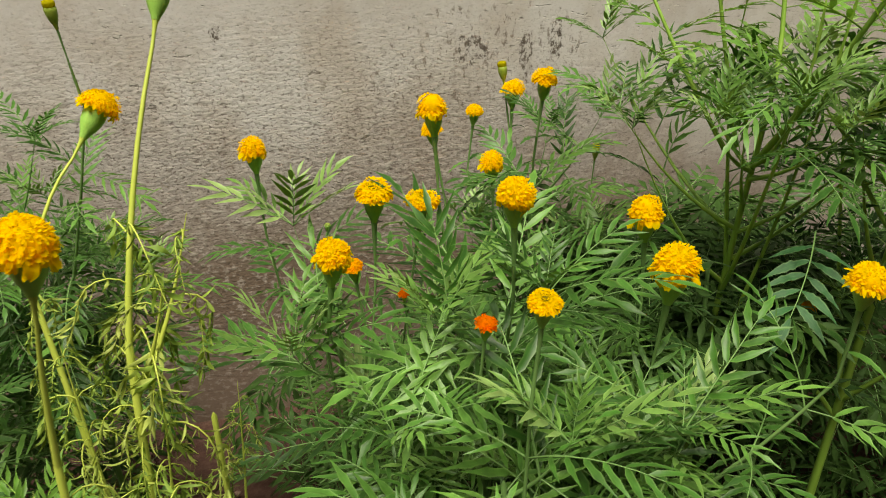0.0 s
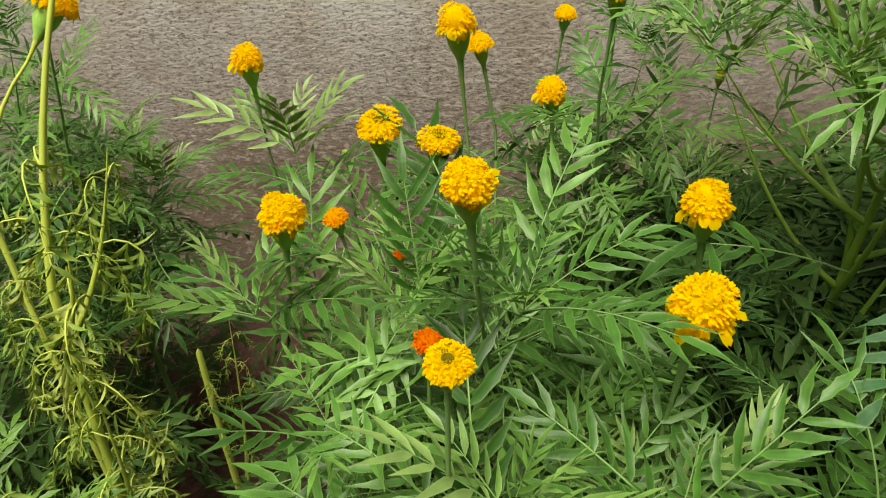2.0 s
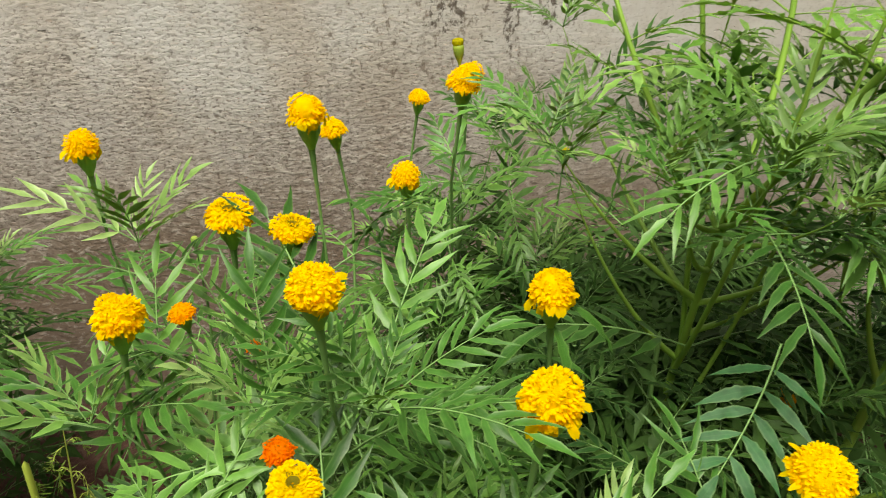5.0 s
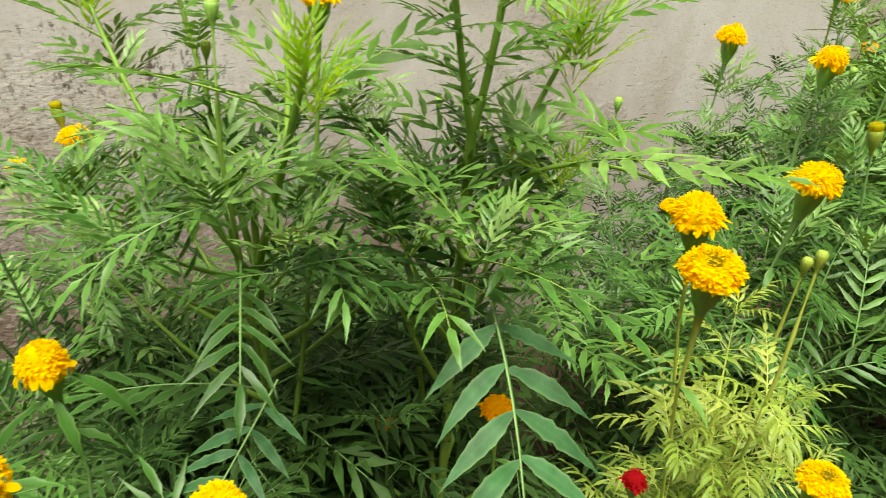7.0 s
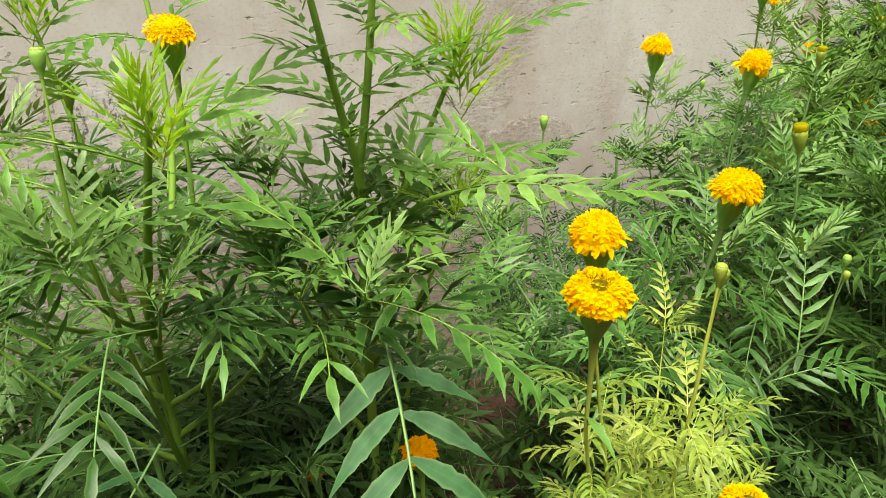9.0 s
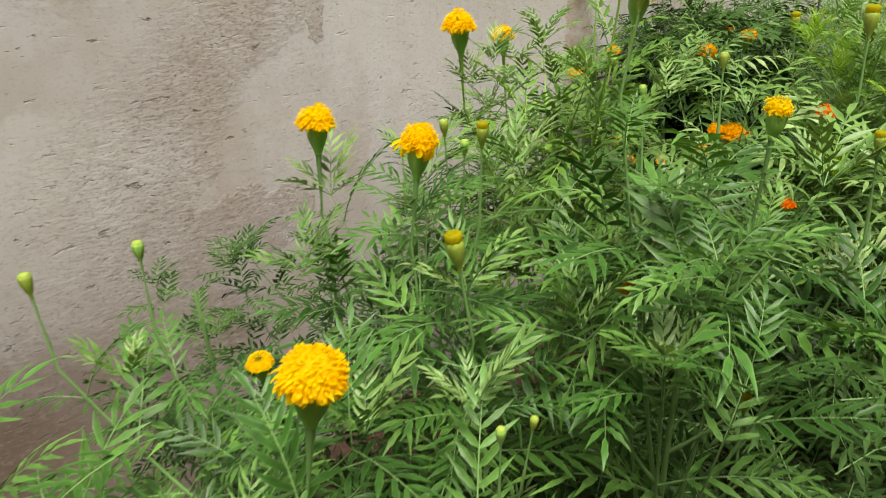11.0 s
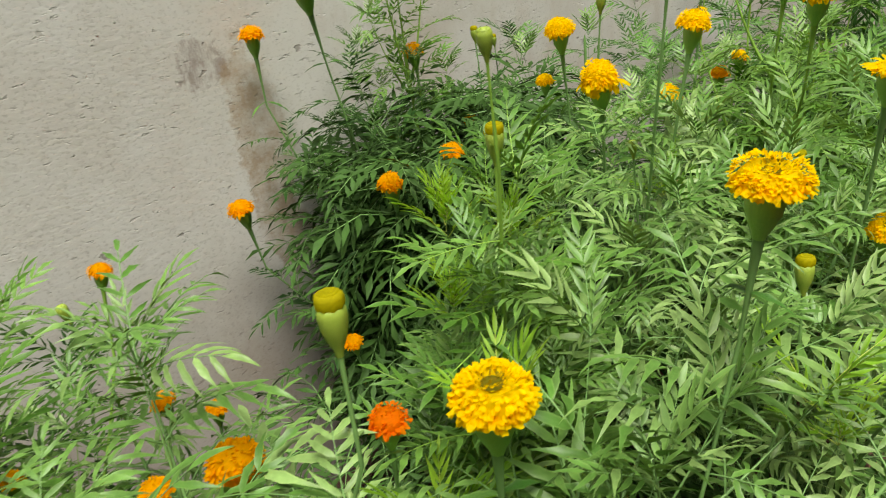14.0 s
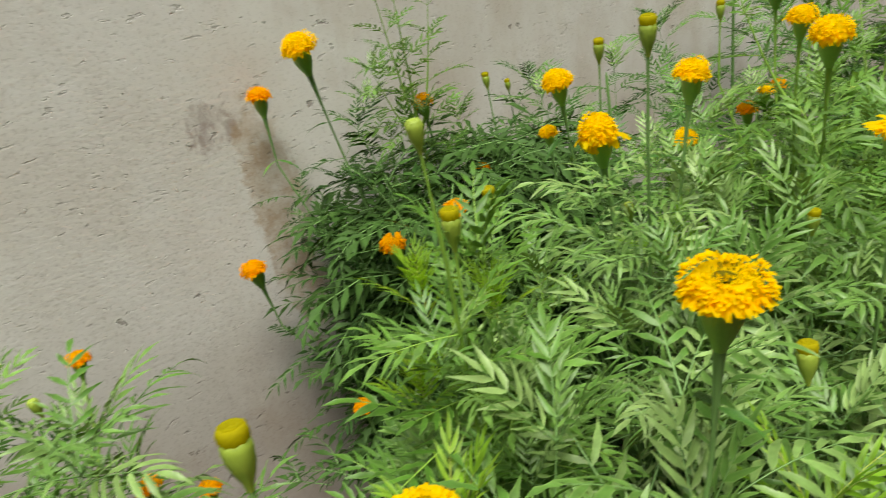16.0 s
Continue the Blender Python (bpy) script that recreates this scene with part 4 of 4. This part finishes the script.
marigold(G, (3.20, 0.74), (3.18, 0.73, 0.86), [(3.161, 0.67, 1.212, 0.06, "young"), (3.242, 0.67, 0.991, 0.055, "open")], [(3.237, 0.78, 1.062, 0.02, 1), (3.257, 0.66, 1.047, 0.02, 1), (3.083, 0.58, 0.957, 0.016, 0)], [(3.2, 0.72, 0.98), (3.05, 0.66, 0.95), (3.34, 0.72, 1.12), (2.95, 0.72, 0.98), (3.1, 0.78, 1.04), (3.25, 0.8, 1.05)], fill=12, spread=0.24, seed=26, look_="sage", bald=0.78, broad=[(3.33, 0.70, 1.1, -10, 10, 0.55), (3.36, 0.68, 0.98, -25, -10, 0.6)])
marigold(G, (3.58, 1.0), (3.60, 0.98, 1.08), [(3.38, 0.834, 1.239, 0.06, "dome"), (3.49, 0.925, 1.234, 0.048, "dome"), (3.747, 1.1, 1.221, 0.048, "dome"), (3.774, 1.05, 1.224, 0.042, "dome"), (3.736, 1.15, 1.007, 0.05, "orange"), (3.717, 1.1, 1.051, 0.034, "dome")], [(3.575, 1.1, 1.23, 0.02, 1), (3.716, 0.95, 1.06, 0.016, 0)], [(3.5, 0.9, 1.12), (3.65, 0.95, 1.15), (3.6, 1.1, 1.3), (3.45, 0.8, 1.08)], fill=13, spread=0.26, floor=0.7, seed=27, look_="fresh", leaf=0.75, step=0.052, bald=0.7)
marigold(G, (3.88, 1.0), (3.88, 0.98, 1.0), [(3.749, 0.8, 1.101, 0.034, "dome"), (4.055, 0.85, 1.033, 0.036, "dome"), (4.017, 0.8, 1.0, 0.034, "dome"), (3.925, 0.75, 0.998, 0.036, "dome"), (3.56, 0.70, 1.07, 0.028, "young")], [], [(3.8, 0.85, 1.08), (3.95, 0.98, 1.2), (3.7, 0.78, 1.0), (4.05, 1.1, 1.25)], fill=11, spread=0.22, floor=0.7, seed=28, look_="fresh", leaf=0.75, step=0.055, bald=0.65)
marigold(G, (4.70, 1.25), (4.66, 1.22, 1.1), [(4.656, 0.95, 1.015, 0.055, "dome"), (4.358, 1.0, 1.029, 0.048, "orange"), (4.132, 1.3, 0.929, 0.055, "orange")], [], [(4.3, 1.05, 1.2), (4.45, 1.1, 1.28), (4.55, 1.2, 1.3)], fill=9, spread=0.28, seed=29)
marigold(G, (4.70, 1.45), (4.70, 1.45, 1.15), fill=8, spread=0.25, seed=30, step=0.065)
marigold(G, (4.95, 1.25), (4.95, 1.25, 1.1), [(4.924, 0.95, 0.85, 0.048, "orange"), (5.2, 0.95, 0.85, 0.055, "orange")], fill=9, spread=0.3, seed=31, step=0.075)
marigold(G, (5.5, 1.3), (5.5, 1.3, 1.1), [(5.5, 1.0, 0.87, 0.06, "orange")], fill=9, spread=0.34, seed=32, step=0.075)
# far plants in the leaf colour that has shade put into it
marigold("dark green marigold at the far end of the bed", (4.86, 0.98), (4.84, 0.95, 0.86), fill=10, spread=0.19, floor=0.6, bald=0.4, seed=74, leaf=0.9, step=0.055, look_="deep")
marigold("dark green marigold at the far end of the bed", (5.34, 1.04), (5.34, 1.02, 0.84), fill=10, spread=0.24, floor=0.5, bald=0.3, seed=75, leaf=0.95, step=0.06, look_="deep")
marigold("silvery green marigold with long leaves over the bed's edge", (3.64, 0.80), (3.66, 0.77, 0.86), [], [], [(3.72, 0.67, 0.95), (3.6, 0.68, 0.92)], fill=6, spread=0.14, floor=0.85, bald=0.74, seed=76, leaf=1.1, step=0.08, look_="sage")
marigold(G, (3.75, 1.5), (3.75, 1.5, 1.05), fill=9, spread=0.24, seed=33, leaf=0.85)
marigold("leafy green marigold close to the plaster wall", (4.15, 1.45), (4.15, 1.42, 1.2), fill=9, spread=0.26, seed=34, leaf=0.9)
# low rear plants, again with shade put into the leaf colour
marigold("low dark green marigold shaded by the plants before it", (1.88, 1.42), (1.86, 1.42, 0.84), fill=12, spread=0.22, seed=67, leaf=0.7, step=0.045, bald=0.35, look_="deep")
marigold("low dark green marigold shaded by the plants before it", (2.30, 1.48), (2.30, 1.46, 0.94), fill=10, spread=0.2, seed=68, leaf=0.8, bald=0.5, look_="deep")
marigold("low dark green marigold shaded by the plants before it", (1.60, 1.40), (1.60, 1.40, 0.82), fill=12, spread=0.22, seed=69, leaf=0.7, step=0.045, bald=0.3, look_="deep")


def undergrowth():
    """The lower leaves of the bed, with the shade under the plants put into their colour: past counting, so one mesh.
    """
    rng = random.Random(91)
    source = [leaf_mesh("low_leaf", (LEAF_SHADED, STEM), 200 + i, pairs=5, length=0.165, small=0.05, wide=0.013, stations=2, jag=0.0) for i in range(4)]
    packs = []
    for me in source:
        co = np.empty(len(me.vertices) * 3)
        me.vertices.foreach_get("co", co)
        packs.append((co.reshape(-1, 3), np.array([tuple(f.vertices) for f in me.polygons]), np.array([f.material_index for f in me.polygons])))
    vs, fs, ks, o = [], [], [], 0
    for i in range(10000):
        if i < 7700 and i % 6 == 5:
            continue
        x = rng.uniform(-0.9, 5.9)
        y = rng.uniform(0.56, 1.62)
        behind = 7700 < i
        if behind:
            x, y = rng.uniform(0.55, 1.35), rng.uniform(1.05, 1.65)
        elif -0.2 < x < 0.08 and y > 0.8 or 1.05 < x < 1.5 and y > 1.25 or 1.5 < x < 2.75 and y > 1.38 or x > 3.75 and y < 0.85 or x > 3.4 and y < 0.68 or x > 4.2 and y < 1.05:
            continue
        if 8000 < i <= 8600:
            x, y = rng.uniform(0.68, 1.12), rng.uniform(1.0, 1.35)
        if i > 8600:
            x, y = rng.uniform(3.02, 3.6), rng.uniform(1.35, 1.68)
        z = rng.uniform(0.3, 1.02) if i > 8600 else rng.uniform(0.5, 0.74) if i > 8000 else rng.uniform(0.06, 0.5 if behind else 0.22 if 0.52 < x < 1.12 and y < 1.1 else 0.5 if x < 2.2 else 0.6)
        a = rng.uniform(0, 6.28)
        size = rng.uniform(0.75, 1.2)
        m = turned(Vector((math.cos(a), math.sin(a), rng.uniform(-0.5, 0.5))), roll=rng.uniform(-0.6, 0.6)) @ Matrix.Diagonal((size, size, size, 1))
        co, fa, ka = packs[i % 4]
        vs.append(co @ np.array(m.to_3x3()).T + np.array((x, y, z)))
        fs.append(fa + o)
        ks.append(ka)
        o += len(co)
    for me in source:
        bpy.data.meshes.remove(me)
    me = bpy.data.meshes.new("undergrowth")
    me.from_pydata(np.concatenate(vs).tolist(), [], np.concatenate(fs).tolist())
    me.materials.append(LEAF_SHADED)
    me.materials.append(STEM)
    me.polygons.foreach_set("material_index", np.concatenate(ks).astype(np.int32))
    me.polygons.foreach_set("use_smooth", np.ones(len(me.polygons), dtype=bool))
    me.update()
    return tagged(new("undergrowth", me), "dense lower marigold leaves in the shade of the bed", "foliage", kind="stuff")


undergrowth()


# ---- the far end: a row of bricks, stones and dry leaves on the soil ----
def brick_edging(start, end, count):
    """A row of old bricks laid end to end along the bed's edge."""
    rng = random.Random(55)
    a, b = Vector(start), Vector(end)
    turn_ = math.degrees(math.atan2(b.y - a.y, b.x - a.x))
    edging = tagged(new("brick_edging"), "row of old red-brown bricks edging the flower bed on the soil", "edging")
    edging.matrix_basis = pose(a.x, a.y, 0.0, 0, 0, turn_)
    long = (b - a).length / count
    shapes = []
    for i in range(3):
        bm = bmesh.new()
        bmesh.ops.create_cube(bm, size=1.0, matrix=Matrix.Diagonal((long - 0.012, 0.105, 0.13, 1)))
        for v in bm.verts:
            v.co += Vector((rng.uniform(-1, 1), rng.uniform(-1, 1), rng.uniform(-1, 1))) * 0.005
        bmesh.ops.bevel(bm, geom=bm.edges[:], offset=0.008, segments=1, affect="EDGES")
        me = bpy.data.meshes.new("brick")
        bm.to_mesh(me)
        bm.free()
        me.materials.append(TERRACOTTA)
        shapes.append(me)
    for i in range(count):
        part("brick", shapes[i % 3], edging, pose(long * (i + 0.5), rng.uniform(-0.008, 0.008), 0.055 + rng.uniform(-0.006, 0.006), rng.uniform(-3, 3), 0, rng.uniform(-2, 2)))
    return edging


brick_edging((4.25, 0.80), (6.6, 1.355), 11)


def pebbles():
    """Small stones and clods strewn over the soil."""
    rng = random.Random(77)
    s = Shape()
    for i in range(900):
        x, y = rng.uniform(3.2, 6.5), rng.uniform(-0.6, 0.95)
        if i > 500:
            x, y = rng.uniform(-1.0, 6.0), rng.uniform(0.3, 1.8)
        r = rng.choice((0.003, 0.004, 0.006, 0.010)) * rng.uniform(0.7, 1.4)
        z = 0.02 + 0.04 * max(0.0, 1 - abs(y - 1.1) / 0.75)
        rows = []
        for k in range(4):
            a = math.pi * (k + 0.15) / 3.3
            rows.append([(x + r * math.sin(a) * math.cos(b) * rng.uniform(0.8, 1.25), y + r * math.sin(a) * math.sin(b) * rng.uniform(0.8, 1.25), z + r * 0.6 * math.cos(a)) for b in [math.pi * j / 3 for j in range(6)]])
        s.grid(rows, 0, True)
    return tagged(new("pebbles", s.mesh("pebbles", (STONE,), False)), "small pale stones strewn over the reddish soil", "pebbles", kind="stuff")


def litter():
    """Dry leaves lying on the soil."""
    rng = random.Random(78)
    s = Shape()
    for i in range(260):
        x, y = rng.uniform(3.3, 6.2), rng.uniform(-0.4, 1.0)
        a = rng.uniform(0, 6.28)
        d, up = Vector((math.cos(a), math.sin(a), rng.uniform(-0.1, 0.35))).normalized(), Vector((0, 0, 1))
        leaflet(s, Vector((x, y, 0.03 + rng.uniform(0, 0.02))), d, (up - d * d.z).normalized(), rng.uniform(0.03, 0.08), rng.uniform(0.012, 0.03), rng.uniform(-0.4, 0.5), 0.6, rng.uniform(-1, 1), rng, 5)
    return tagged(new("leaf_litter", s.mesh("leaf_litter", (LITTER,))), "dry brown leaves lying on the soil", "dry leaves", kind="stuff")


pebbles()
litter()
